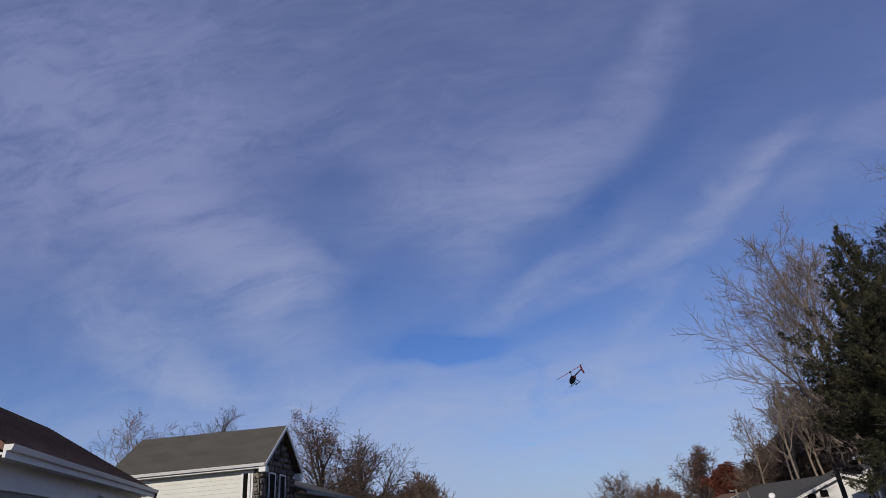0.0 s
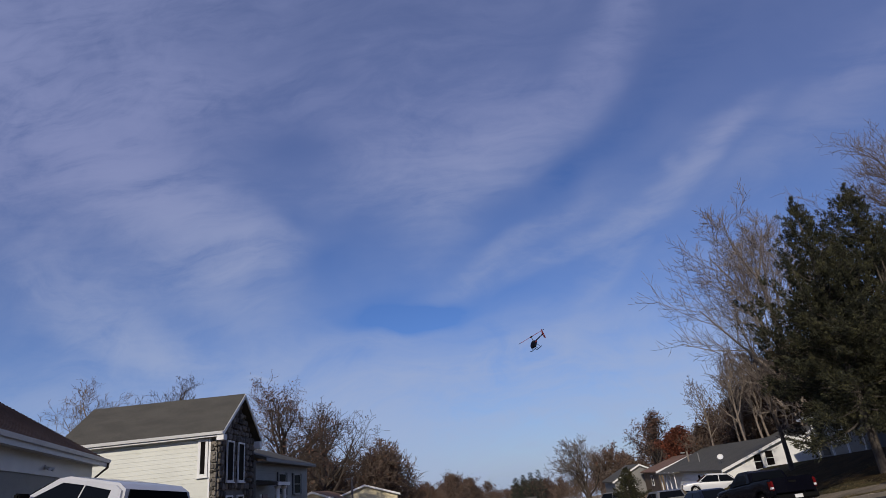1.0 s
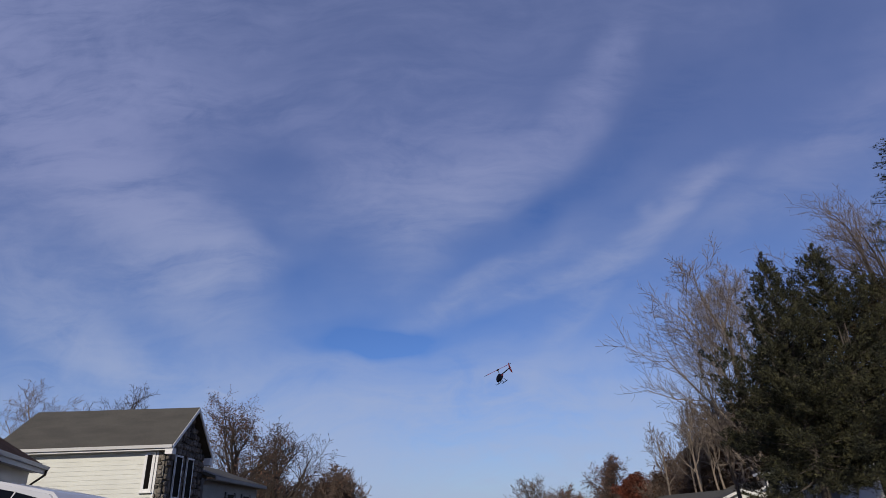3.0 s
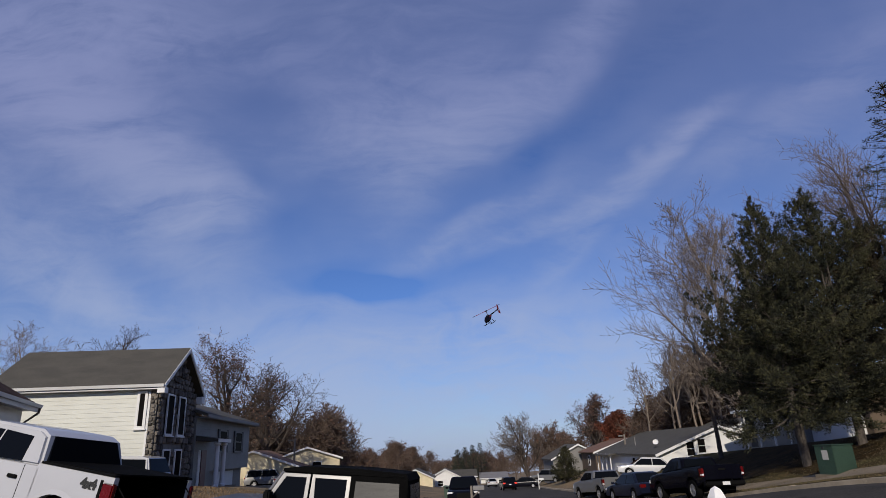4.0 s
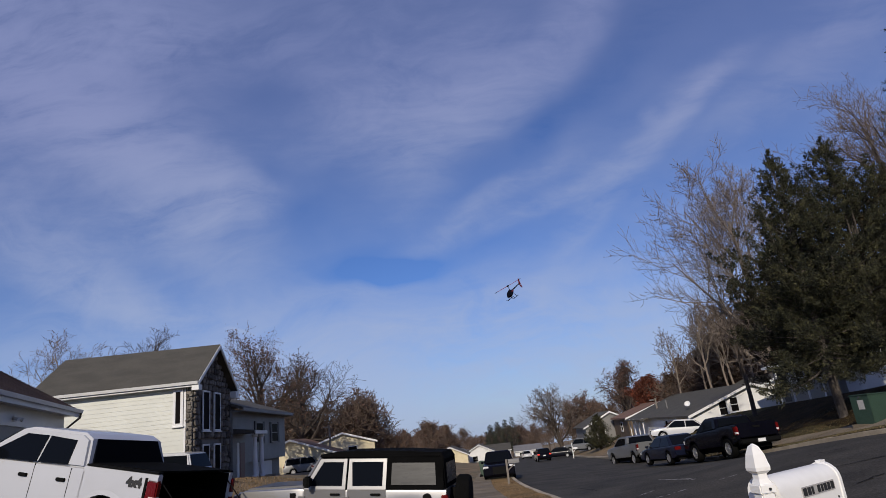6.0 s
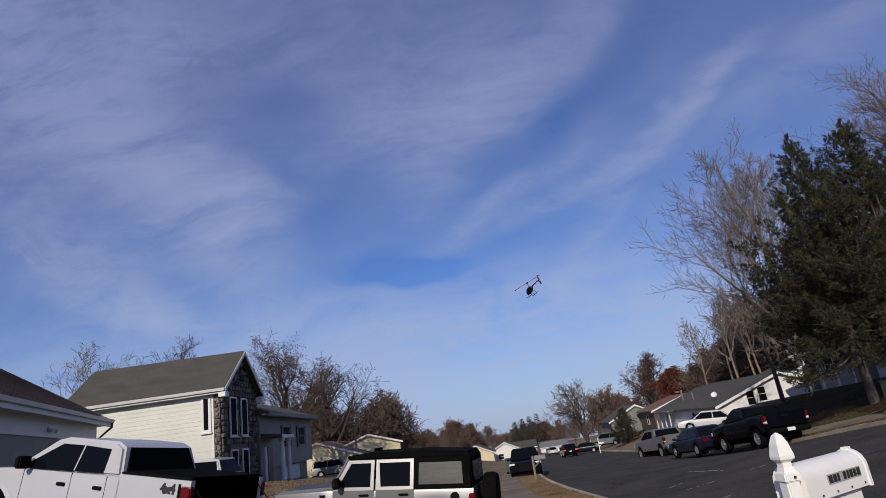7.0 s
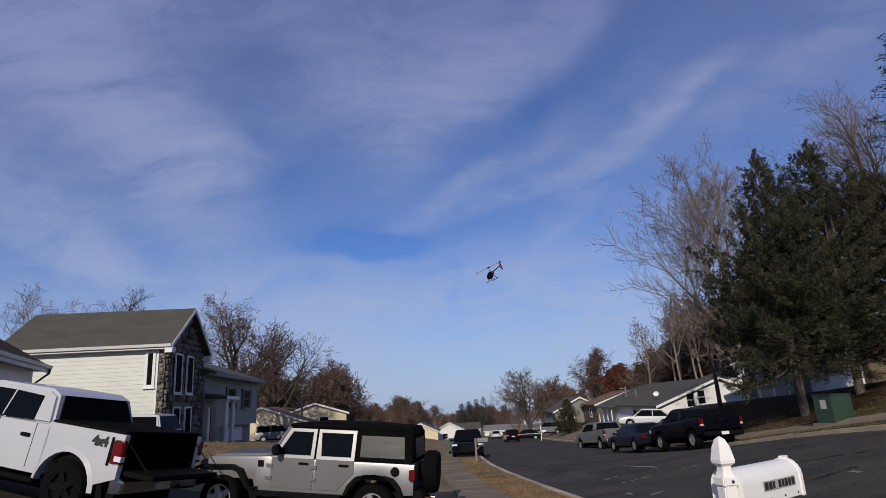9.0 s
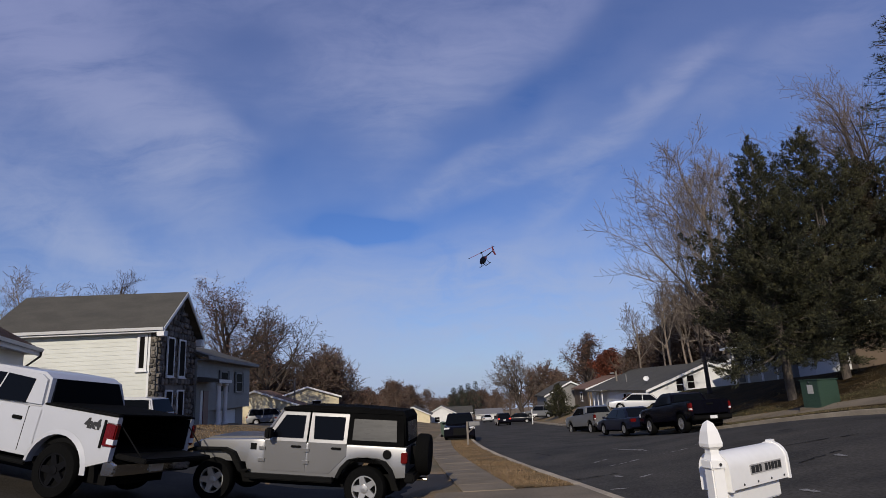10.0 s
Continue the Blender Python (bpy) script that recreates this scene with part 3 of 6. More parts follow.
part("soffit", Shape().box(-0.45, 0.0, -GL - 0.3, 0.0, GE - 0.24, GE - 0.19), WHITE, garage)
part("frieze", Shape().box(-0.45, -0.40, -GL, -0.32, GE - 0.82, GE - 0.24), WHITE, garage)
part("gutter", Shape().prism([(0.06, GE - 0.03), (0.19, GE - 0.03), (0.15, GE - 0.15), (0.06, GE - 0.16)], -GL - 0.3, 0.05, axis="y"), WHITE, garage)
part("downspout", Shape().tube([(0.12, -0.08, GE - 0.12), (0.10, -0.08, GE - 0.32), (-0.38, -0.2, GE - 0.75), (-0.38, -0.2, -0.3)], [0.05] * 4, 6), BROWNWALL, garage, "dark downspout")
lampm = pose(-0.40, -6.0, GE - 0.58)
lamp = part("security_lamp", Shape().box(-0.02, 0.05, -0.09, 0.09, -0.07, 0.07, lampm), WHITE, garage)
for e in (-1, 1):
    part("lamp_head", Shape().tube([lampm @ Vector((0.02, e * 0.08, 0)), lampm @ Vector((0.2, e * 0.18, -0.07))], [0.03, 0.065], 8), WHITE, lamp)
door_shape = Shape()
for k in range(5):
    door_shape.box(-0.44, -0.415, -12.6, -3.4, -0.5 + 0.66 * k, 0.14 + 0.66 * k)
part("garage_door", door_shape, GREYANDSHADE, garage)
part("side_panel", Shape().box(-0.46, -0.43, -1.6, -0.32, GE - 2.0, GE - 0.82), BROWNWALL, garage)

# ---------------- vehicles ----------------
def arc(cx, cz, r, a0, a1, n=8):
    return [(cx + r * math.cos(radians(a0 + (a1 - a0) * k / n)), cz + r * math.sin(radians(a0 + (a1 - a0) * k / n))) for k in range(n + 1)]


def wheel(parent, u, v, r, width, rim_mat, rim=0.62, spokes=5, out=1):
    """A wheel with its tyre and rim; out: the side that it shows."""
    m = pose(u, v, r, 90 if out < 0 else -90, 0, 0)
    w = width / 2
    ty = Shape().lathe([(r * rim, -w), (r * 0.93, -w), (r, -w * 0.6), (r, w * 0.6), (r * 0.93, w), (r * rim, w), (r * rim, w * 0.5)], 28, m)
    wh = part("wheel", ty, RUBBER, parent, smooth=True)
    rm = Shape().lathe([(r * rim, -w * 0.9), (r * rim, w * 0.95), (r * rim * 0.9, w * 0.95), (r * rim * 0.86, w * 0.3), (0.03, w * 0.3)], 24, m)
    for k in range(spokes):
        a = 2 * math.pi * k / spokes
        c, s = math.cos(a), math.sin(a)
        p = [Vector((c * d - s * e, s * d + c * e, h)) for d, h, ww in ((0.04, w * 0.86, 0.07), (r * rim * 0.92, w * 0.90, 0.045)) for e in (-ww, ww)]
        q = [Vector((x.x, x.y, w * 0.2)) for x in p]
        rm.add([m @ x for x in p + q], [(0, 1, 3, 2), (4, 6, 7, 5), (0, 4, 5, 1), (2, 3, 7, 6), (0, 2, 6, 4), (1, 5, 7, 3)])
    rm.lathe([(0.075, w * 0.3), (0.075, w * 0.95), (0.02, w * 1.0)], 12, m)
    part("rim", rm, rim_mat, wh, smooth=True)
    return wh


def side_panel(pts, side, half, squeeze, lift=0.012, thick=0.02):
    """A flat panel on a vehicle's side: (u, z) corners, drawn just proud of the body."""
    s = Shape()
    a = [(u, side * (squeeze(z, half) + lift), z) for u, z in pts]
    b = [(u, side * (squeeze(z, half) - thick), z) for u, z in pts]
    n = len(pts)
    s.add(a + b, [tuple(range(n)) if side > 0 else tuple(range(n))[::-1], tuple(range(n, 2 * n))[::-1] if side > 0 else tuple(range(n, 2 * n))] + [(i, (i + 1) % n, n + (i + 1) % n, n + i) for i in range(n)])
    return s


def tumble(belt, k):
    return lambda z, half: half - max(z - belt, 0) * k


def vehicle_pose(x, y, heading, nose=0.0, lean=0.0, z=None):
    return Matrix.Translation((x, y, base(x, y) if z is None else z)) @ pose(0, 0, 0, 0, 0, heading) @ pose(0, 0, 0, lean, -nose, 0)


def pickup(label, m, paint, rim_mat, length=5.85, base_len=3.68, half=0.99, high=1.92, tyre=0.43, open_gate=True, lit=False, chrome=True, detail=True, group=""):
    """A crew-cab pickup; origin under the rear axle, nose along +x."""
    t = thing("pickup_truck", label, "pickup truck", m, group)
    k = high / 1.92
    sq = tumble(1.35 * k, 0.24)
    belt, rail, sill = 1.30 * k, 1.40 * k, 0.57 * k
    r_end, cab0, cab1 = -1.03, 0.55, base_len - 0.75
    nose = base_len + 0.92
    arch = tyre + 0.12
    # cab and bonnet
    low = [(cab0, sill), (base_len - arch - 0.01, sill)] + arc(base_len, tyre, arch, 168, 12, 12) + [(base_len + arch + 0.01, sill), (nose, 0.62 * k)]
    high_line = [(cab0, 1.36 * k), (cab1 + 0.35, 1.33 * k), (nose - 0.30, 1.25 * k), (nose - 0.06, 1.17 * k), (nose, 1.05 * k)]
    body = part("body", Shape().body(low, high_line, -half, half, 0.06), paint, t, smooth=True)
    top = [(cab0, 1.34 * k), (cab0 + 0.16, high - 0.10), (cab0 + 0.36, high - 0.01), (cab1 - 0.75, high), (cab1 - 0.50, high - 0.06), (cab1 + 0.36, 1.31 * k)]
    cab = part("cab", Shape().prism(top, -half, half, bevel=0.05, squeeze=lambda a, w, z: math.copysign(sq(z, half), w)), paint, t, smooth=True)
    for s in (1, -1):
        part("window", side_panel([(cab0 + 0.42, 1.38 * k), (cab0 + 0.44, high - 0.15), (cab0 + 1.08, high - 0.12), (cab0 + 1.12, 1.36 * k)], s, half, sq), CARGLASS, cab)
        part("window", side_panel([(cab0 + 1.17, 1.36 * k), (cab0 + 1.13, high - 0.12), (cab1 - 0.72, high - 0.12), (cab1 - 0.02, 1.42 * k), (cab1 - 0.02, 1.34 * k)], s, half, sq), CARGLASS, cab)
        if detail:
            for u0 in (cab0 + 0.30, cab0 + 1.16, cab1 + 0.02):
                part("door_seam", side_panel([(u0, sill + 0.06), (u0, 1.33 * k), (u0 + 0.012, 1.33 * k), (u0 + 0.012, sill + 0.06)], s, half, sq, 0.003), PLASTIC, body)
            for u0 in (cab0 + 0.38, cab0 + 1.28):
                part("door_handle", Shape().box(u0, u0 + 0.20, s * half - 0.02, s * half + 0.035, 1.10 * k, 1.16 * k, bevel=0.01), PLASTIC, body)
            part("running_board", Shape().box(cab0, base_len - arch, s * half - 0.12, s * half + 0.06, sill - 0.14, sill - 0.07, bevel=0.02), PLASTIC, body)
            mir = part("mirror", Shape().box(cab1 - 0.16, cab1 - 0.02, s * (half + 0.16) - 0.13, s * (half + 0.16) + 0.13, 1.33 * k, 1.55 * k, bevel=0.03), PLASTIC, cab)
            part("mirror_arm", Shape().box(cab1 - 0.12, cab1 - 0.05, min(s * half, s * (half + 0.1)), max(s * half, s * (half + 0.1)), 1.34 * k, 1.39 * k), PLASTIC, mir)
            # raised lip round the arch
            for cx in (0, base_len):
                ring = arc(cx, tyre, arch + 0.005, 178, 2, 14)
                wide = [(cx + (p[0] - cx) * 1.14, tyre + (p[1] - tyre) * 1.14) for p in ring]
                lip = Shape().add([(x, s * (half - 0.1), z) for x, z in ring] + [(x, s * (half + 0.03), z) for x, z in ring] + [(x, s * (half + 0.002), z) for x, z in wide],
                                  [(q, q + 1, q + 16, q + 15) for q in range(14)] + [(q + 15, q + 16, q + 31, q + 30) for q in range(14)])
                part("arch_lip", lip, paint, body, smooth=True)
    rear = Shape()
    b0 = [(cab0 + 0.02, -half + 0.14, 1.42 * k), (cab0 + 0.02, half - 0.14, 1.42 * k), (cab0 + 0.17, half - 0.26, high - 0.10), (cab0 + 0.17, -half + 0.26, high - 0.10)]
    rear.add([(x - 0.03, y, z) for x, y, z in b0] + [(x + 0.03, y, z) for x, y, z in b0], [(0, 3, 2, 1), (4, 5, 6, 7), (0, 1, 5, 4), (1, 2, 6, 5), (2, 3, 7, 6), (3, 0, 4, 7)])
    part("rear_window", rear, CARGLASS, cab)
    ws = Shape()
    b0 = [(cab1 + 0.28, -half + 0.12, 1.37 * k), (cab1 + 0.28, half - 0.12, 1.37 * k), (cab1 - 0.44, half - 0.24, high - 0.09), (cab1 - 0.44, -half + 0.24, high - 0.09)]
    ws.add([(x + 0.05, y, z + 0.03) for x, y, z in b0] + [(x - 0.03, y, z) for x, y, z in b0], [(0, 1, 2, 3), (4, 7, 6, 5), (0, 4, 5, 1), (1, 5, 6, 2), (2, 6, 7, 3), (3, 7, 4, 0)])
    part("windshield", ws, CARGLASS, cab)
    # bed
    for s in (1, -1):
        bp = [(r_end, sill + 0.16), (-arch - 0.01, sill)] + arc(0, tyre, arch, 168, 12, 12) + [(arch + 0.01, sill), (cab0 - 0.02, sill)]
        a, b = sorted((s * half, s * (half - 0.10)))
        part("bed_side", Shape().body(bp, [(r_end, rail), (cab0 - 0.02, rail)], a, b, 0.03), paint, t, smooth=True)
        part("rail_cap", Shape().box(r_end, cab0 - 0.02, a - 0.01, b + 0.01, rail, rail + 0.035, bevel=0.008), PLASTIC, t)
        tl = part("tail_light", Shape().box(r_end - 0.025, r_end + 0.20, s * half - 0.09, s * half + 0.02, 0.93 * k, 1.30 * k, bevel=0.02), TAILLIT if lit else TAILRED, t, "red tail light")
        part("tail_trim", Shape().box(r_end + 0.2, r_end + 0.245, s * half - 0.04, s * half + 0.016, 0.90 * k, 1.33 * k), PLASTIC, tl)
        part("reverse_lens", Shape().box(r_end - 0.035, r_end + 0.10, s * half - 0.06, s * half + 0.028, 0.98 * k, 1.06 * k), LAMPCLEAR, tl)
    for s in (1, -1):
        a, b = sorted((s * (half - 0.105), s * (half - 0.125)))
        part("bed_liner", Shape().box(r_end + 0.01, cab0 - 0.06, a, b, 0.86 * k, rail - 0.01), PLASTIC, t)
    part("bed_floor", Shape().box(r_end + 0.04, cab0 - 0.02, -half + 0.1, half - 0.1, 0.80 * k, 0.86 * k).box(cab0 - 0.06, cab0 - 0.02, -half + 0.1, half - 0.1, 0.86 * k, rail - 0.02), PLASTIC, t)
    if open_gate:
        part("bed_cover", Shape().box(r_end + 0.02, cab0 - 0.04, -half + 0.06, half - 0.06, rail + 0.02, rail + 0.05, bevel=0.01), FABRIC, t, "black soft bed cover")
        part("tailgate", Shape().box(r_end - 0.62, r_end + 0.0, -half + 0.12, half - 0.12, 0.77 * k, 0.85 * k, bevel=0.02), PLASTIC, t, "lowered tailgate, dark lined inside")
        for s in (1, -1):
            part("gate_cable", Shape().tube([(r_end + 0.02, s * (half - 0.12), 1.28 * k), (r_end - 0.5, s * (half - 0.14), 0.86 * k)], [0.012, 0.012], 5), PLASTIC, t)
    else:
        part("tailgate", Shape().box(r_end - 0.02, r_end + 0.05, -half + 0.1, half - 0.1, 0.80 * k, rail + 0.01, bevel=0.02), paint, t)
        part("gate_handle", Shape().box(r_end - 0.04, r_end - 0.01, -0.15, 0.15, 1.18 * k, 1.26 * k), PLASTIC, t)
    bumper = part("rear_bumper", Shape().prism([(r_end + 0.12, 0.50 * k), (r_end - 0.12, 0.52 * k), (r_end - 0.16, 0.58 * k), (r_end - 0.16, 0.70 * k), (r_end - 0.04, 0.74 * k), (r_end + 0.12, 0.74 * k)], -half + 0.02, half - 0.02, bevel=0.03), CHROME if chrome else PLASTIC, t, smooth=True)
    part("number_plate", Shape().box(r_end - 0.185, r_end - 0.163, -0.16, 0.16, 0.56 * k, 0.70 * k), WHITE, bumper)
    part("front_bumper", Shape().box(nose - 0.1, nose + 0.10, -half + 0.02, half - 0.02, 0.45 * k, 0.72 * k, bevel=0.04), CHROME if chrome else PLASTIC, t, smooth=True)
    part("grille", Shape().box(nose - 0.05, nose + 0.03, -half + 0.35, half - 0.35, 0.78 * k, 1.12 * k, bevel=0.02), PLASTIC, t)
    for s in (1, -1):
        part("headlight", Shape().box(nose - 0.16, nose + 0.02, min(s * half, s * (half - 0.32)) + 0.004, max(s * half, s * (half - 0.32)) + 0.004, 0.86 * k, 1.10 * k, bevel=0.03), LAMPCLEAR, t)
        for u in (0, base_len):
            wheel(t, u, s * (half - 0.15), tyre, 0.28, rim_mat, out=s)
    for s in (1, -1):
        a, b = sorted((s * (half - 0.36), s * (half - 0.34)))
        for cx in (0, base_len):
            part("wheel_well", Shape().box(cx - arch - 0.05, cx + arch + 0.05, a, b, 0.3, tyre + arch + 0.08).box(cx - arch - 0.05, cx + arch + 0.05, min(s * (half - 0.11), b), max(s * (half - 0.11), a), tyre + arch + 0.04, tyre + arch + 0.07), PLASTIC, t)
    part("underbody", Shape().box(r_end + 0.2, nose - 0.3, -half + 0.3, half - 0.3, 0.32, sill + 0.1), PLASTIC, t)
    return t


def jeep(m):
    """A boxy four-door off-roader with a soft top."""
    t = thing("off_roader", "silver four-door off-roader with a black soft top and rear spare wheel", "car", m)
    h, sill, belt, ty = 0.80, 0.55, 1.17, 0.40
    sq = tumble(1.17, 0.20)
    low = [(-0.74, 0.62), (-0.54, 0.6)] + arc(0, ty, 0.53, 158, 22, 10) + [(0.56, sill), (2.35, sill), (2.42, 0.75), (3.52, 0.75)]
    body = part("body", Shape().body(low, [(-0.74, belt), (2.06, belt), (2.10, 1.19), (3.30, 1.13), (3.52, 1.05)], -h, h, 0.04), SILVER, t, smooth=True)
    part("bonnet", Shape().prism([(2.12, 1.18), (2.12, 1.225), (3.25, 1.17), (3.42, 1.10), (3.42, 1.06)], -0.62, 0.62, bevel=0.02), SILVER, t, smooth=True)
    for s in (1, -1):
        a, b = sorted((s * 0.62, s * 0.94))
        part("front_fender", Shape().prism([(2.30, 0.62), (2.42, 0.62), (2.62, 0.93), (2.82, 1.00), (3.45, 0.98), (3.66, 0.90), (3.66, 0.86), (3.42, 0.93), (2.86, 0.95), (2.70, 0.88), (2.50, 0.58), (2.38, 0.56)], a, b, bevel=0.015), PLASTIC, t, smooth=True)
        a, b = sorted((s * 0.76, s * 0.94))
        ring_o, ring_i = arc(0, 0.42, 0.60, 165, 15, 8), arc(0, 0.42, 0.53, 15, 165, 8)
        ring_o = [(x, min(z, 0.94)) for x, z in ring_o]
        part("rear_fender", Shape().prism(ring_o + ring_i, a, b, bevel=0.012), PLASTIC, t, smooth=True)
        part("rock_rail", Shape().box(0.62, 2.38, s * 0.86 - 0.07, s * 0.86 + 0.07, 0.46, 0.56, bevel=0.02), PLASTIC, t)
        for u0, u1 in ((0.42, 1.18), (1.22, 2.06)):
            slant = 0.30 if u1 > 2 else 0.0
            door = part("door", side_panel([(u0 + (0.32 if u0 < 1 else 0), 0.62), (u0, 0.95), (u0, 1.19), (u1, 1.19), (u1, 0.62)], s, h, sq, 0.012), SILVER, t)
            rim = Shape()
            outer = [(u0, 1.17), (u0, 1.72), (u1 - slant, 1.72), (u1, 1.17)]
            inner = [(u0 + 0.07, 1.23), (u0 + 0.07, 1.66), (u1 - slant - 0.06, 1.66), (u1 - 0.10, 1.23)]
            for q in range(4):
                a4 = [outer[q], outer[(q + 1) % 4], inner[(q + 1) % 4], inner[q]]
                one = side_panel(a4, s, h, sq, 0.016, 0.03)
                rim.add(one.v, one.f)
            part("door_frame", rim, SILVER, door)
            part("window", side_panel(inner, s, h, sq, 0.0, 0.01), CARGLASS, door)
            part("door_handle", Shape().box(u0 + 0.10, u0 + 0.30, s * h, s * h + 0.05, 1.06, 1.10, bevel=0.012), PLASTIC, door)
            for z in (0.80, 1.02):
                part("hinge", Shape().box(u1 - 0.03, u1 + 0.10, s * h, s * h + 0.035, z - 0.03, z + 0.03), SILVER, door)
        part("mirror", Shape().box(1.86, 1.98, s * 0.98 - 0.11, s * 0.98 + 0.11, 1.22, 1.42, bevel=0.03), PLASTIC, t, smooth=True)
        part("top_side", side_panel([(-0.70, 1.17), (-0.66, 1.74), (0.42, 1.74), (0.42, 1.17)], s, h, sq, 0.0, 0.02), FABRIC, t)
        part("vinyl_window", side_panel([(-0.55, 1.25), (-0.52, 1.64), (0.32, 1.64), (0.32, 1.25)], s, h, sq, 0.010, 0.0), CLEARVINYL, t, "hazy plastic side window")
        part("tail_light", Shape().box(-0.78, -0.66, s * 0.82 - 0.07, s * 0.82 + 0.07, 0.88, 1.08, bevel=0.015), TAILRED, t)
        part("fuel_cap", Shape().lathe([(0.085, 0), (0.085, 0.02), (0.06, 0.03)], 16, pose(-0.38, s * (h + 0.0), 1.02, -90 * s)), PLASTIC, t)
        part("windshield_pillar", Shape().tube([(2.12, s * 0.72, 1.18), (1.78, s * 0.64, 1.74)], [0.045, 0.04], 6), SILVER, t)
        part("vent", side_panel([(2.22, 0.98), (2.22, 1.10), (2.34, 1.10), (2.34, 0.98)], s, h, sq, 0.008), PLASTIC, t)
        for u in (0, 3.01):
            wheel(t, u, s * 0.80, ty, 0.27, ALLOY, 0.60, 5, s)
        part("headlight", Shape().lathe([(0.10, 0), (0.10, 0.03), (0.05, 0.05)], 16, pose(3.50, s * 0.5, 0.98, 0, 90, 0)), LAMPCLEAR, t)
    part("soft_top", Shape().prism([(-0.70, 1.70), (-0.62, 1.82), (0.3, 1.86), (1.4, 1.85), (1.80, 1.80), (1.82, 1.72), (1.6, 1.70)], -0.72, 0.72, bevel=0.05, squeeze=lambda a, w, z: math.copysign(0.70 - max(z - 1.72, 0) * 0.35, w)), FABRIC, t, "black fabric roof", smooth=True)
    part("rear_curtain", Shape().prism([(-0.72, 1.17), (-0.68, 1.72), (-0.66, 1.72), (-0.69, 1.17)], -0.69, 0.69), FABRIC, t)
    part("rear_vinyl", Shape().prism([(-0.735, 1.26), (-0.70, 1.62), (-0.69, 1.62), (-0.72, 1.26)], -0.52, 0.52), CLEARVINYL, t)
    part("windshield", Shape().prism([(2.13, 1.20), (1.80, 1.72), (1.77, 1.72), (2.09, 1.20)], -0.64, 0.64), CARGLASS, t)
    part("rear_bumper", Shape().box(-0.92, -0.72, -0.80, 0.80, 0.52, 0.70, bevel=0.03), PLASTIC, t)
    part("hitch", Shape().tube([(-0.8, 0, 0.50), (-1.05, 0, 0.50), (-1.05, 0, 0.58)], [0.04, 0.035, 0.03], 8), CHROME, t)
    part("front_bumper", Shape().box(3.60, 3.80, -0.82, 0.82, 0.55, 0.72, bevel=0.03), PLASTIC, t)
    sp = pose(-0.98, 0.05, 0.98, 0, -90, 0)
    spare = part("spare_wheel", Shape().lathe([(0.24, -0.13), (0.37, -0.13), (0.40, -0.08), (0.40, 0.08), (0.37, 0.13), (0.24, 0.13)], 28, sp), RUBBER, t, smooth=True)
    part("rim", Shape().lathe([(0.24, -0.12), (0.24, 0.10), (0.20, 0.05), (0.05, 0.05)], 20, sp), ALLOY, spare, smooth=True)
    part("carrier", Shape().box(-0.86, -0.72, -0.15, 0.25, 0.80, 1.15), PLASTIC, t)
    part("underbody", Shape().box(-0.6, 3.5, -0.5, 0.5, 0.33, 0.62), PLASTIC, t)
    return t


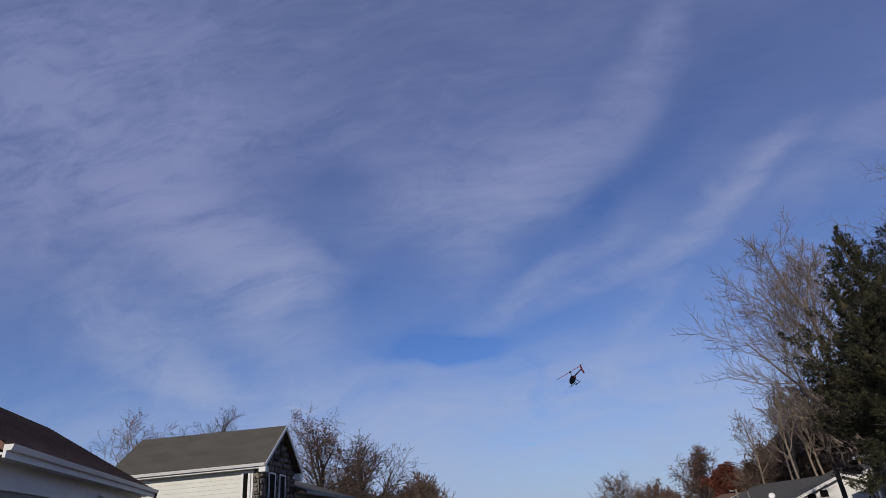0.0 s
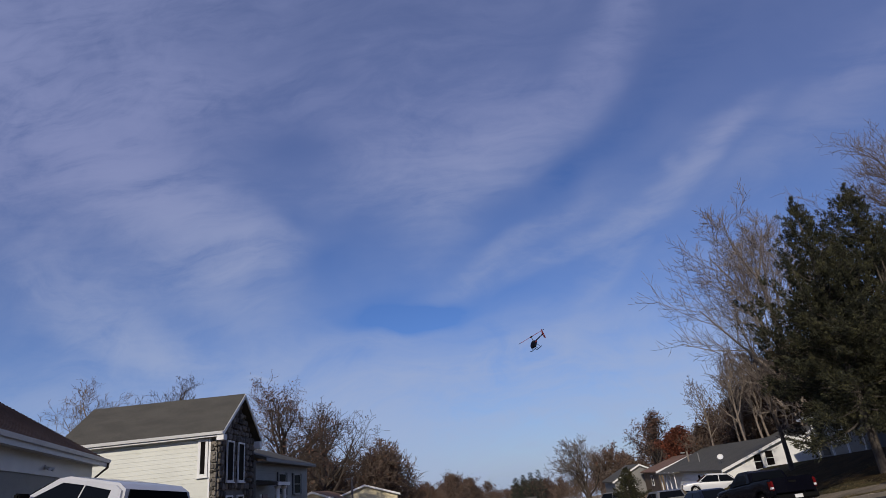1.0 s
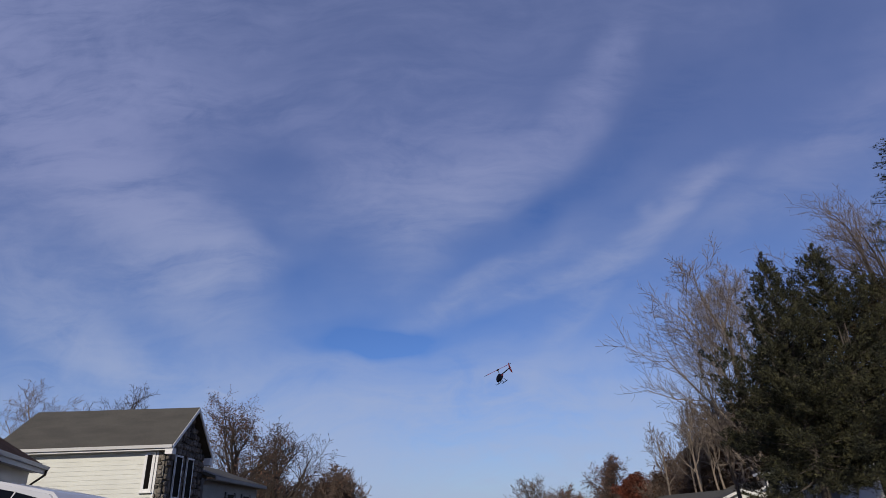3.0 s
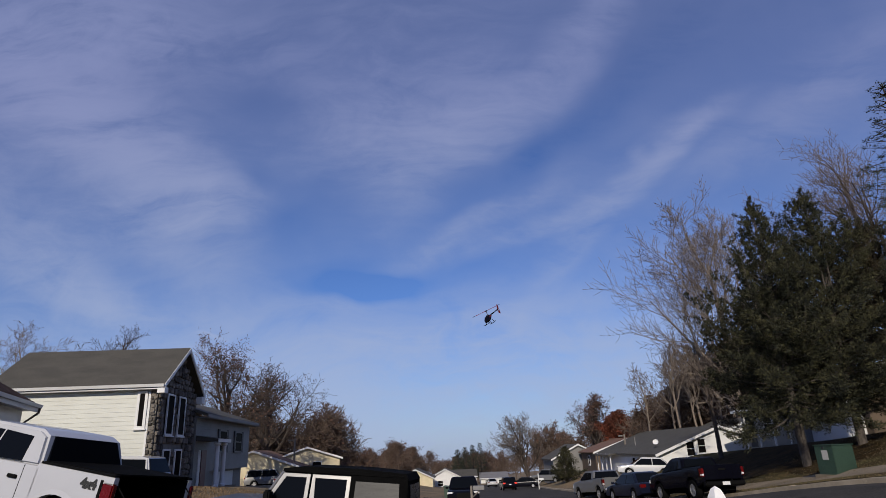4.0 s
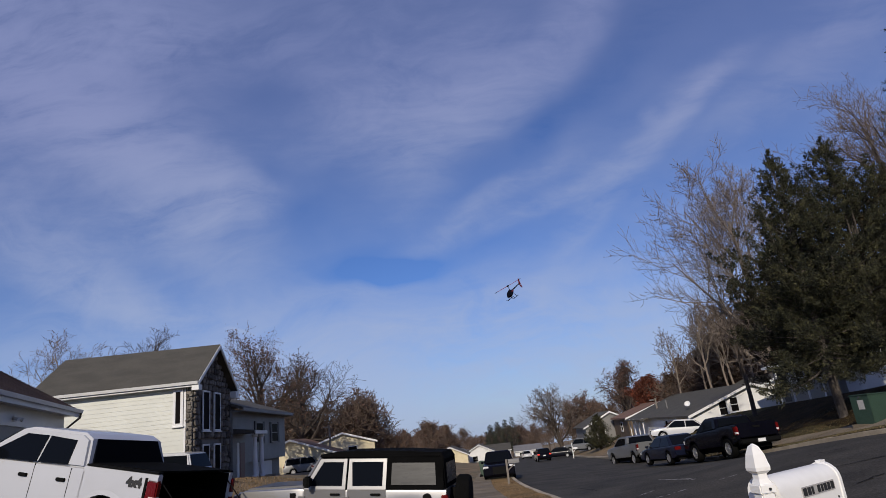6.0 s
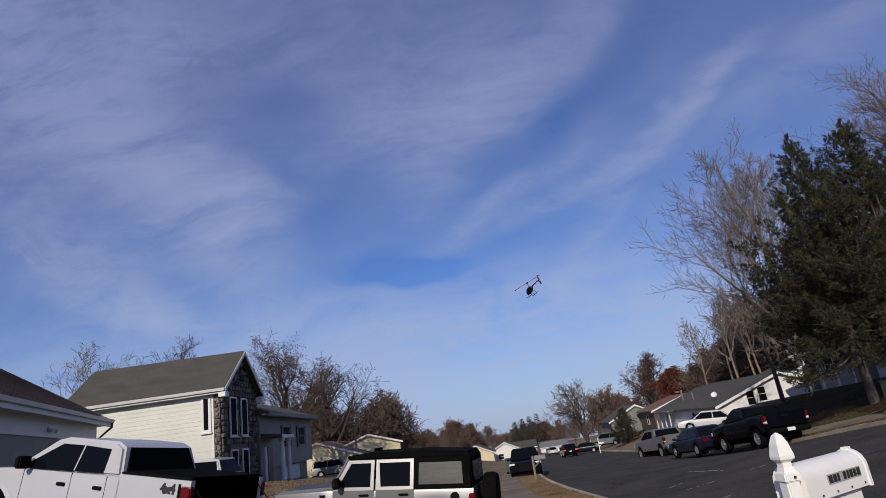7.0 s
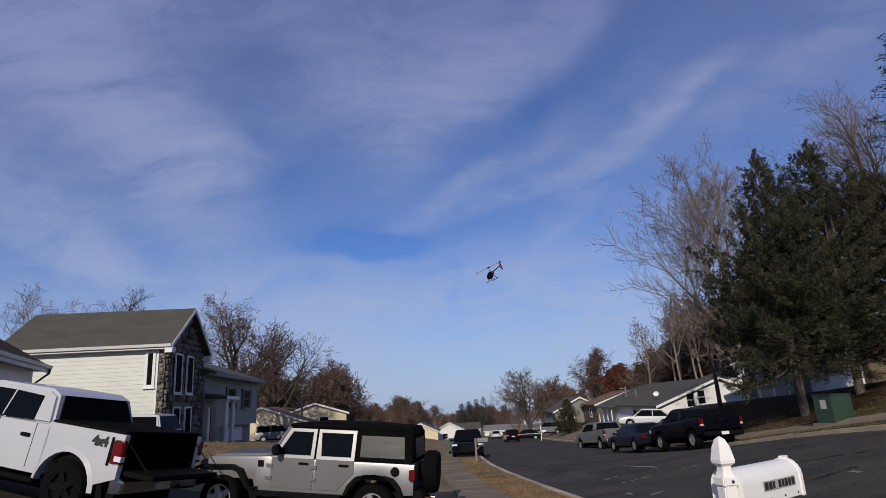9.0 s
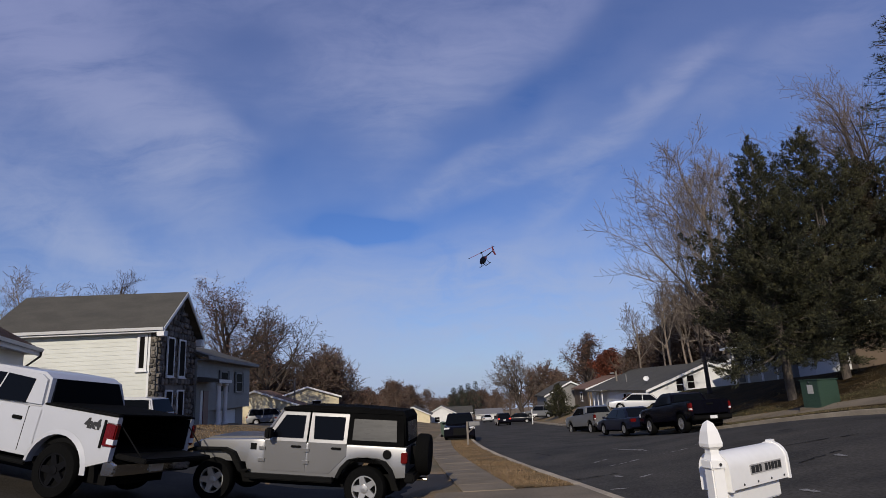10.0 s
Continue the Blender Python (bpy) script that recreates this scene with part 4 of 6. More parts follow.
def sedan(label, m, paint, high=1.45, length=4.6, suv=False, lit=False, half=0.88, group="", rims=ALLOY):
    """A sedan or sport utility; origin under the rear axle."""
    t = thing("car", label, "car", m, group)
    bl = length * 0.59
    r0, n0 = -length * 0.21, length * 0.79
    ty = 0.36 if suv else 0.32
    arch = ty + 0.06
    belt = high * 0.60
    sill = 0.30 if not suv else 0.36
    sq = tumble(belt, 0.42 if not suv else 0.28)
    deck = belt + (0.05 if not suv else 0.02)
    low = [(r0 - 0.02, 0.42), (r0 + 0.1, 0.34), (-arch - 0.01, sill)] + arc(0, ty, arch, 165, 15, 8) + [(arch + 0.01, sill), (bl - arch - 0.01, sill)] + arc(bl, ty, arch, 165, 15, 8) + [(bl + arch + 0.01, sill), (n0 - 0.1, 0.32), (n0, 0.42)]
    line = [(r0 - 0.02, deck - 0.16), (r0 + 0.04, deck - 0.05), (r0 + 0.16, deck), (bl - 0.25, belt + 0.02), (n0 - 0.40, belt - 0.06), (n0 - 0.10, belt - 0.14), (n0, belt - 0.26)]
    body = part("body", Shape().body(low, line, -half, half, 0.10), paint, t, smooth=True)
    c0, c1 = (r0 + 0.06, r0 + 0.30) if suv else (r0 + 0.42, r0 + 1.15)
    w0, w1 = bl - 1.00 + (0.2 if suv else 0), bl - 0.20
    top = [(c0, belt - 0.02), (c1, high - 0.05), (c1 + 0.3, high), (w0 - 0.1, high), (w0, high - 0.05), (w1, belt - 0.02)]
    cab = part("cab", Shape().prism(top, -half + 0.03, half - 0.03, bevel=0.05, squeeze=lambda a, w, z: math.copysign(sq(z, half - 0.03), w)), paint, t, smooth=True)
    zt = high - 0.10
    f = (zt - belt) / (high - 0.05 - belt)
    for s in (1, -1):
        mid = (c0 + w1) / 2 - 0.1
        part("window", side_panel([(c0 + 0.18, belt + 0.03), (c0 + (c1 - c0) * f + 0.10, zt), (mid - 0.03, zt), (mid - 0.03, belt + 0.03)], s, half - 0.03, sq), CARGLASS, cab)
        part("window", side_panel([(mid + 0.03, belt + 0.03), (mid + 0.03, zt), (w1 + (w0 - w1) * f - 0.08, zt), (w1 - 0.16, belt + 0.03)], s, half - 0.03, sq), CARGLASS, cab)
        part("tail_light", Shape().box(r0 - 0.03, r0 + 0.14, min(s * half, s * (half - 0.30)), max(s * half, s * (half - 0.30)), belt - 0.20, belt - 0.03, bevel=0.02), TAILLIT if lit else TAILRED, t)
        part("headlight", Shape().box(n0 - 0.25, n0 - 0.02, min(s * half, s * (half - 0.34)) + 0.003, max(s * half, s * (half - 0.34)) + 0.003, belt - 0.30, belt - 0.14, bevel=0.03), LAMPCLEAR, t)
        part("mirror", Shape().box(w1 - 0.32, w1 - 0.18, s * (half + 0.07) - 0.09, s * (half + 0.07) + 0.09, belt + 0.02, belt + 0.15, bevel=0.03), paint, t)
        for u in (0, bl):
            wheel(t, u, s * (half - 0.11), ty, 0.22, rims, 0.64, 6, s)
    for name, (ua, ub), d in (("rear_window", (c0, c1), -1), ("windshield", (w1, w0), 1)):
        a, b = belt + 0.04, zt + 0.01
        pa, pb = ua + (ub - ua) * 0.10, ua + (ub - ua) * f
        ya, yb = sq(a, half) - 0.14, sq(b, half) - 0.12
        g4 = [(pa, -ya, a), (pa, ya, a), (pb, yb, b), (pb, -yb, b)]
        part(name, Shape().add([(x + d * 0.03, y, z + 0.012) for x, y, z in g4] + [(x - d * 0.02, y, z - 0.01) for x, y, z in g4], [(0, 1, 2, 3), (4, 7, 6, 5), (0, 4, 5, 1), (1, 5, 6, 2), (2, 6, 7, 3), (3, 7, 4, 0)]), CARGLASS, cab)
    part("number_plate", Shape().box(r0 - 0.05, r0 - 0.02, -0.16, 0.16, belt - 0.32, belt - 0.20), WHITE, t)
    part("grille", Shape().box(n0 - 0.06, n0 + 0.012, -0.4, 0.4, 0.42, belt - 0.20, bevel=0.02), PLASTIC, t)
    part("underbody", Shape().box(r0 + 0.2, n0 - 0.2, -half + 0.2, half - 0.2, 0.2, sill + 0.1), PLASTIC, t)
    return t


PICK = vehicle_pose(-6.50, 11.32, 166.0, 10.2, 4.4, 0.08)
white_pickup = pickup("white crew-cab pickup with its tailgate lowered, on the driveway", PICK, WHITECAR, DARKRIM, high=1.98, tyre=0.45)
# the four-by-four mark on the bed side
mark = bpy.data.curves.new("drive_mark", "FONT")
mark.body, mark.size, mark.extrude, mark.align_x = "4x4", 0.21, 0.004, "CENTER"
mark.offset = 0.012
mk = bpy.data.objects.new("drive_mark", mark)
me = bpy.data.meshes.new_from_object(mk)
me.materials.append(INK)
part("drive_mark", me, None, white_pickup, "black 4x4 lettering", m=pose(-0.56, 0.998, 1.21, 90, 0, 180))
JEEP = vehicle_pose(-1.65, 12.8, 174.0, 5.2, 0.0, -0.57)
off_roader = jeep(JEEP)
pickup("black mid-size pickup parked at the far kerb", vehicle_pose(10.85, 27.4, 98.0, -5.0, 0, -0.86), BLACKCAR, ALLOY, base_len=3.1, half=0.88, high=1.78, tyre=0.40, open_gate=False, chrome=False, detail=False)
pickup("silver-grey pickup parked behind the dark sedan at the kerb", vehicle_pose(10.4, 43.0, 100.0, -4.0, 0, -2.05), GREYCAR, ALLOY, open_gate=False, detail=False)
sedan("dark blue sedan parked between two pickups at the kerb", vehicle_pose(9.75, 32.6, 98.5, -3.5, 0, -1.30), BLUECAR, 1.42)
sedan("white hatchback parked on a driveway by the white house", vehicle_pose(17.0, 52.5, 168, 3, 0, -1.25), WHITECAR, 1.48, half=0.9)
sedan("black sport utility parked facing along the near kerb", vehicle_pose(0.55, 41.8, -92, 2.5, 0), BLACKCAR, 1.75, 4.7, suv=True, half=0.95)
sedan("black car parked with brake lamps at the far kerb", vehicle_pose(6.9, 83.0, 92, -2.5, 0), BLACKCAR, 1.6, 4.6, suv=True, lit=True)
sedan("white car parked far down the street", vehicle_pose(7.0, 122.0, 90, -2.5, 0), WHITECAR, 1.5)
sedan("dark car on a far driveway", vehicle_pose(11.2, 93.0, 170, 0, 0), BLACKCAR, 1.45)
sedan("grey van parked on a far lawn driveway", vehicle_pose(14.6, 92.0, 150, 0, 0), GREYCAR, 1.8, 4.9, suv=True)
sedan("grey minivan by the beige house", vehicle_pose(-21.5, 68.5, 10, 0, 0), GREYCAR, 1.8, 4.9, suv=True)
sedan("silver sedan by the beige house", vehicle_pose(-17.8, 66.0, 20, 0, 0), GREYCAR, 1.4)
sedan("white small car behind the pickup on the driveway", vehicle_pose(-12.75, 25.6, 176, 3, 0, 0.22), WHITECAR, 1.62, 4.2, suv=True)

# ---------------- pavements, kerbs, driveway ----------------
drive = tagged(patch("driveway", DRIVE, lambda y: [-18 + 0.75 * k for k in range(24)] + [-0.42], [7.0 + 0.5 * k for k in range(18)], 0.0), "dark brown-grey concrete driveway under the pickup", "driveway", kind="structure")
apron = tagged(patch("apron", CONCRETE, lambda y: [-0.40 + (curve_x(LEFT_EDGE, y) - 0.17 + 0.40) * k / 5 for k in range(6)], [7.0 + 0.5 * k for k in range(12)], KERB + 0.03), "pale concrete driveway apron at the street", "driveway", kind="structure")


def slab_run(name, label, table, off0, off1, y0, y1, long, mat, lift, top=0.06, gap=0.015):
    """A paved run, slab by slab."""
    t = thing(name, label, "pavement", kind="structure")
    y = y0
    while y < y1:
        ya, yb = y + gap / 2, y + long - gap / 2
        c = [(curve_x(table, q) + o, q) for q, o in ((ya, off0), (ya, off1), (yb, off1), (yb, off0))]
        jig = random.uniform(-0.006, 0.006)
        s = Shape()
        up = [(a, b, base(a, b) + lift + jig) for a, b in c]
        inn = [(a + (0.012 if k in (0, 3) else -0.012), b + (0.012 if k < 2 else -0.012), z + 0.01) for k, (a, b, z) in enumerate(up)]
        dn = [(a, b, z - top) for a, b, z in up]
        s.add(inn + up + dn, [(0, 1, 2, 3)] + [(4 + k, 4 + (k + 1) % 4, (k + 1) % 4, k) for k in range(4)] + [(8 + k, 8 + (k + 1) % 4, 4 + (k + 1) % 4, 4 + k) for k in range(4)])
        part("slab" if "kerb" not in name else "kerb_stone", s, mat, t)
        y += long
    return t


slab_run("pavement_near", "pale concrete sidewalk slabs beside a dry grass strip", LEFT_EDGE, -2.45, -1.40, 12.4, 64, 1.22, CONCRETE, KERB + 0.03)
slab_run("pavement_far", "concrete sidewalk slabs on the far bank", RIGHT_EDGE, 1.25, 2.35, 9, 60, 1.5, CONCRETE, KERB + 0.05)
slab_run("kerb_near", "worn concrete kerb along the near lawn", LEFT_EDGE, -0.17, 0.02, 7.5, 80, 1.8, CURB, KERB + 0.005, 0.25)
slab_run("kerb_far", "sunlit worn concrete kerb on the far side", RIGHT_EDGE, -0.02, 0.19, 8, 90, 1.8, CURB, KERB + 0.01, 0.25)

tagged(patch("bank_lawn", BANKLAWN, lambda y: [curve_x(RIGHT_EDGE, y) + 0.2 + 0.8 * k for k in range(20)], [8 + 0.75 * k for k in range(66)], KERB + 0.028), "dull olive lawn on the far bank, cedar shade in its colour", "lawn", kind="structure")
# Added dark patch: the cedars' shade painted on the ground as litter.
tagged(patch("planting_bed", SHADELITTER, lambda y: [curve_x(RIGHT_EDGE, y) + 3.4 + 0.5 * math.sin(y * 0.9) + 0.9 * k for k in range(12)], [24.6 + 0.6 * k for k in range(36)], KERB + 0.05), "leaf litter under the cedars, their shade put into its dark colour", "planting bed", kind="structure")

# faded marks and sealed cracks on the asphalt
marks = thing("road_marks", "faded chalk marks and dark crack sealer on asphalt", "road marks", kind="structure")
rng = random.Random(7)


def stroke(name, mat, a, b, width, sway):
    """A worn stroke on the asphalt from a to b, broken here and there."""
    s = Shape()
    n = 14
    pts = [(a[0] + (b[0] - a[0]) * q / n + rng.uniform(-1, 1) * sway, a[1] + (b[1] - a[1]) * q / n + rng.uniform(-1, 1) * sway) for q in range(n + 1)]
    for (xa, ya), (xb, yb) in zip(pts, pts[1:]):
        if rng.random() < 0.18:
            continue
        nx, ny = -(yb - ya), xb - xa
        d = math.hypot(nx, ny) or 1
        w = width * rng.uniform(0.5, 1.3)
        nx, ny = nx / d * w, ny / d * w
        s.add([(p, q, base(p, q) + 0.012) for p, q in ((xa - nx, ya - ny), (xb - nx, yb - ny), (xb + nx, yb + ny), (xa + nx, ya + ny))], [(0, 1, 2, 3)])
    part(name, s, mat, marks)


for a, b in (((5.4, 21.4), (5.7, 18.3)), ((3.95, 17.9), (4.4, 18.3)), ((4.0, 16.5), (4.9, 16.85)), ((4.0, 13.7), (4.3, 13.9)), ((3.67, 14.5), (3.72, 14.2)),
             ((3.05, 12.6), (3.35, 12.5)), ((5.55, 16.95), (6.25, 17.0)), ((6.7, 17.4), (6.85, 17.3)), ((5.18, 9.6), (5.23, 9.25)), ((7.05, 11.7), (7.0, 11.4))):
    stroke("chalk_mark", PALEMARK, a, b, 0.05, 0.035)
for a, b in (((6.3, 11.7), (7.3, 12.0)), ((8.0, 17.0), (8.8, 16.4)), ((3.2, 24.7), (3.45, 22.2)), ((2.8, 14.75), (3.8, 15.0)), ((4.6, 26.0), (8.6, 24.5)), ((5.0, 12.2), (5.6, 14.4)), ((6.6, 14.2), (8.6, 13.4)), ((3.6, 30.0), (6.4, 33.0))):
    stroke("sealed_crack", TARLINE, a, b, 0.03, 0.05)

# ---------------- mailbox ----------------
def mailbox(m, high=1.395, turn=35.6):
    t = thing("mailbox", "white vinyl mailbox on a white post with pointed finial", "mailbox", m)
    part("post", Shape().box(-0.031, 0.031, -0.031, 0.031, -0.1, high - 0.20, pose(0, 0, 0, 0, 0, 12), bevel=0.006), VINYL, t)
    part("collar", Shape().box(-0.038, 0.038, -0.038, 0.038, high - 0.205, high - 0.165, pose(0, 0, 0, 0, 0, 12), bevel=0.005), VINYL, t)
    part("finial", Shape().lathe([(0.040, high - 0.165), (0.031, high - 0.145), (0.029, high - 0.125), (0.048, high - 0.112), (0.050, high - 0.098), (0.038, high - 0.045), (0.022, high - 0.012), (0.003, high)], 4, pose(0, 0, 0, 0, 0, 57)), VINYL, t)
    part("screw", Shape().lathe([(0.006, 0), (0.006, 0.004)], 8, pose(0.013, -0.041, high - 0.185, 90, 0, 12)), INK, t)
    b = pose(0.012, 0.05, 0, 0, 0, turn)
    prof = [(-0.07, 1.09), (0.07, 1.09), (0.07, 1.18)] + arc(0, 1.18, 0.07, 0, 180, 10)[1:-1] + [(-0.07, 1.18)]
    sh = Shape().prism(prof, 0.02, 0.525, axis="x")
    body = part("box", sh, VINYL, t, smooth=True, m=b)
    dp = [(-0.075, 1.085), (0.075, 1.085), (0.075, 1.18)] + arc(0, 1.18, 0.075, 0, 180, 10)[1:-1] + [(-0.075, 1.18)]
    part("door", Shape().prism(dp, 0.515, 0.545, axis="x", bevel=0.004), VINYL, t, smooth=True, m=b)
    part("rear_rim", Shape().prism(dp, 0.012, 0.03, axis="x"), VINYL, t, smooth=True, m=b)
    part("support_arm", Shape().box(0.0, 0.48, -0.045, 0.045, 1.01, 1.085, bevel=0.006), VINYL, t, m=b)
    lab = part("address_label", Shape().box(0.185, 0.465, -0.0735, -0.070, 1.140, 1.182), LABELGREY, t, "grey address strip with dark bars", m=b)
    for k, (x0, x1) in enumerate(((0.192, 0.222), (0.228, 0.256), (0.262, 0.280), (0.312, 0.336), (0.343, 0.362), (0.368, 0.394), (0.400, 0.424), (0.431, 0.458))):
        part("bar", Shape().box(x0, x1, -0.0750, -0.0730, 1.145, 1.177), INK, lab)
    for x in (0.12, 0.24, 0.36, 0.48):
        part("screw", Shape().lathe([(0.005, 0), (0.005, 0.003)], 8, pose(x, -0.070, 1.105, 90)), INK, t, m=b)
    part("latch", Shape().box(0.51, 0.555, -0.012, 0.012, 1.247, 1.262), VINYL, t, m=b)
    return t


mailbox(Matrix.Translation((1.15, 2.82, land(1.155, 2.82))) )


def plain_mailbox(label, x, y, post_mat, box_mat, high=1.15):
    t = thing("mailbox", label, "mailbox", pose(x, y, land(x, y)), "mailboxes along the street")
    part("post", Shape().box(-0.05, 0.05, -0.05, 0.05, -0.1, high, bevel=0.006), post_mat, t)
    part("brace", Shape().tube([(0.03, 0, 0.62), (0.38, 0, 0.92)], [0.03, 0.03], 5), post_mat, t)
    prof = [(-0.09, 0.95), (0.09, 0.95), (0.09, 1.06)] + arc(0, 1.06, 0.09, 0, 180, 8)[1:-1] + [(-0.09, 1.06)]
    part("box", Shape().prism(prof, 0.08, 0.62, axis="x"), box_mat, t, smooth=True)
    return t


plain_mailbox("grey mailbox on a weathered wooden post by the kerb", 0.74, 31.0, WOODPOST, GREYANDSHADE)
plain_mailbox("white mailbox on a white post across the street", 10.2, 79.0, WHITE, WHITE, 1.7)

# ---------------- green utility cabinet ----------------
UX, UY = 13.75, 23.0
cab_t = thing("utility_cabinet", "dark green metal utility cabinet with a pale sticker", "utility cabinet", pose(UX, UY, land(UX, UY) - 0.03, 0, 0, 14))
part("body", Shape().prism([(-0.52, 0), (0.38, 0), (0.38, 0.93), (0.28, 1.0), (-0.52, 1.0)], -0.40, 0.40, bevel=0.015), UTILGREEN, cab_t)
part("lid", Shape().box(-0.55, 0.41, -0.43, 0.43, 0.985, 1.03, bevel=0.015), UTILGREEN, cab_t)
part("sticker", Shape().box(-0.527, -0.522, -0.16, 0.10, 0.52, 0.84), LABELGREY, cab_t, "pale warning sticker")
part("latch", Shape().box(-0.545, -0.52, -0.03, 0.03, 0.90, 0.96), CHROME, cab_t)
part("pad", Shape().box(-0.62, 0.48, -0.50, 0.50, -0.25, 0.02), CONCRETE, cab_t)

# ---------------- houses across the street and beyond ----------------
def simple_house(name, label, m, wide, deep, eave, ridge, wall_mat, roof_mat, windows=(), ridge_axis="y", door=None, over=0.35):
    """A house with its own axes: x along the front wall that looks to -y."""
    t = thing("house", label, "house", m)
    if ridge_axis == "y":
        prof = [(0, -3), (wide, -3), (wide, eave - 0.1), (wide / 2, ridge - 0.2), (0, eave - 0.1)]
        part("wall", Shape().prism(prof, 0, deep), wall_mat, t)
        part("roof", gable_roof(-over, wide + over, -over, deep + over, eave, ridge, "y"), roof_mat, t)
        for e in (-1, 1):
            r = Shape()
            xo = -over if e < 0 else wide + over
            r.add([(a, -over - q, b + d) for q in (0.0, 0.05) for a, b in ((xo, eave), (wide / 2, ridge)) for d in (-0.24, -0.02)], [(0, 1, 3, 2), (4, 6, 7, 5), (0, 4, 5, 1), (2, 3, 7, 6), (0, 2, 6, 4), (1, 5, 7, 3)])
            part("rake_board", r, WHITE, t)
    else:
        prof = [(0, -3), (deep, -3), (deep, eave - 0.1), (deep / 2, ridge - 0.2), (0, eave - 0.1)]
        part("wall", Shape().prism(prof, 0, wide, axis="x"), wall_mat, t)
        part("roof", gable_roof(-over, wide + over, -over, deep + over, eave, ridge, "x"), roof_mat, t)
        part("fascia", Shape().box(-over, wide + over, -over - 0.05, -over, eave - 0.22, eave - 0.01), WHITE, t)
    for side, a, z, w, h in windows:
        fm = {"f": pose(0, 0, 0, 0, 0, 180), "l": pose(0, 0, 0, 0, 0, 90), "r": pose(wide, 0, 0, 0, 0, 270)}[side]
        window(t, (-a if side != "l" else a, 0, z), w, h, fm)
    if door:
        a, w, mat = door
        part("door", Shape().box(a - w / 2, a + w / 2, -0.05, 0.02, 0, 2.05), mat, t)
    return t


# long white house with the dish
wh = simple_house("house", "long white house with dark grey roof and a dish", pose(17.6, 55.0, -1.6), 11.0, 22, 2.05, 4.25, WHITE, SHINGLE, [("f", 2.85, 1.75, 0.75, 1.25), ("f", 3.85, 1.95, 0.75, 1.25), ("l", 3.0, 0.6, 1.0, 1.1), ("l", 7.5, 0.6, 1.0, 1.1)])
dish = part("dish", Shape().lathe([(0.02, 0.0), (0.14, 0.03), (0.25, 0.10), (0.26, 0.11), (0.14, 0.02), (0.02, -0.02)], 20, pose(0.9, 3.0, 3.0, 60, 0, -25)), WHITE, wh, "white satellite dish")
part("dish_arm", Shape().tube([(0.9, 3.2, 2.4), (0.9, 3.1, 3.0)], [0.025, 0.025], 6), CHROME, dish)
part("chimney_pipe", Shape().tube([(1.6, 12, 2.4), (1.6, 12, 3.6)], [0.06, 0.06], 8), GREYANDSHADE, wh)
for k in range(4):
    part("porch_post", Shape().box(-0.9, -0.8, 13.5 + 2 * k, 13.6 + 2 * k, -1.5, 2.0), WHITE, wh)
part("porch_roof", Shape().prism([(-1.2, 1.92), (0.1, 2.12), (0.1, 2.0), (-1.2, 1.8)], 13, 21), SHINGLE, wh)

# white and grey house behind the cedars
h2 = simple_house("house", "pale house in shade behind the cedars", pose(24.4, 41.0, 1.0), 9, 9.5, 3.0, 5.0, WHITE, SHINGLE)
# Whitish wing wall, its colour greyed for the porch roof's shade.
part("wing_wall", Shape().box(-1.4, 0.0, 2.0, 9.0, -3, 2.6), SHADESIDE, h2)
part("wing_roof", Shape().prism([(-2.0, 2.55), (0.2, 3.15), (0.2, 3.0), (-2.0, 2.4)], 1.7, 9.3), SHINGLE, h2)
part("wing_fascia", Shape().box(-2.05, -2.0, 1.7, 9.3, 2.36, 2.56), WHITE, h2)
for k in range(3):
    part("porch_post", Shape().box(-1.98, -1.88, 3.2 + 2.1 * k, 3.3 + 2.1 * k, -1.2, 2.4), WHITE, h2)
part("brown_wall", Shape().box(2.4, 6.0, -0.7, -0.05, -3, 2.9), BROWNWALL, h2)
part("downspout", Shape().tube([(-1.45, 2.1, 2.5), (-1.45, 2.1, 0.1), (-1.7, 1.7, 0.0)], [0.05] * 3, 6), WHITE, h2)
window(h2, (4.6, 0, 0.7), 1.9, 1.4, pose(-1.4, 0, 0, 0, 0, 90))
part("door", Shape().box(-1.44, -1.38, 7.0, 7.95, -0.2, 1.95), INK, h2)
h3 = simple_house("house", "white low house with dark red door behind thin trunks", pose(25.5, 60.5, -0.6), 7, 9, 2.6, 4.0, WHITE, SHINGLE, [("l", 5.2, 0.6, 1.6, 1.2), ("f", 4.6, 0.6, 1.0, 1.3)], door=(0.9, 0.95, DOORRED))
h4 = simple_house("house", "white porch-fronted house up the bank", pose(31.5, 40.5, 2.2), 8, 9, 2.7, 4.4, WHITE, SHINGLE, [("f", 1.5, 0.7, 1.0, 1.3), ("f", 4.2, 0.7, 1.0, 1.3), ("l", 3.0, 0.7, 1.0, 1.3)])
# beige houses past the wing
beige = simple_house("house", "beige house with brown roof past the stone house", pose(-28.2, 69.0, -2.1, 0, 0, 8), 12.0, 12, 2.2, 4.5, BEIGE, BROWNROOF, [("f", 9.4, 0.5, 1.1, 1.2)])
part("side_wing", Shape().box(-4.0, 0.0, 1.0, 9.0, -3, 2.0), BEIGE, beige)
part("side_roof", Shape().box(-4.2, -0.3, 0.7, 9.3, 2.0, 2.16), BROWNROOF, beige)
simple_house("house", "beige two-storey house with white rake boards", pose(-22.2, 77.5, -2.35, 0, 0, 13), 8.0, 10, 3.6, 5.0, BEIGE, BROWNROOF, [("f", 2.2, 1.9, 1.3, 1.2), ("f", 5.2, 1.9, 1.2, 1.3), ("f", 3.2, -0.4, 1.0, 1.2)])
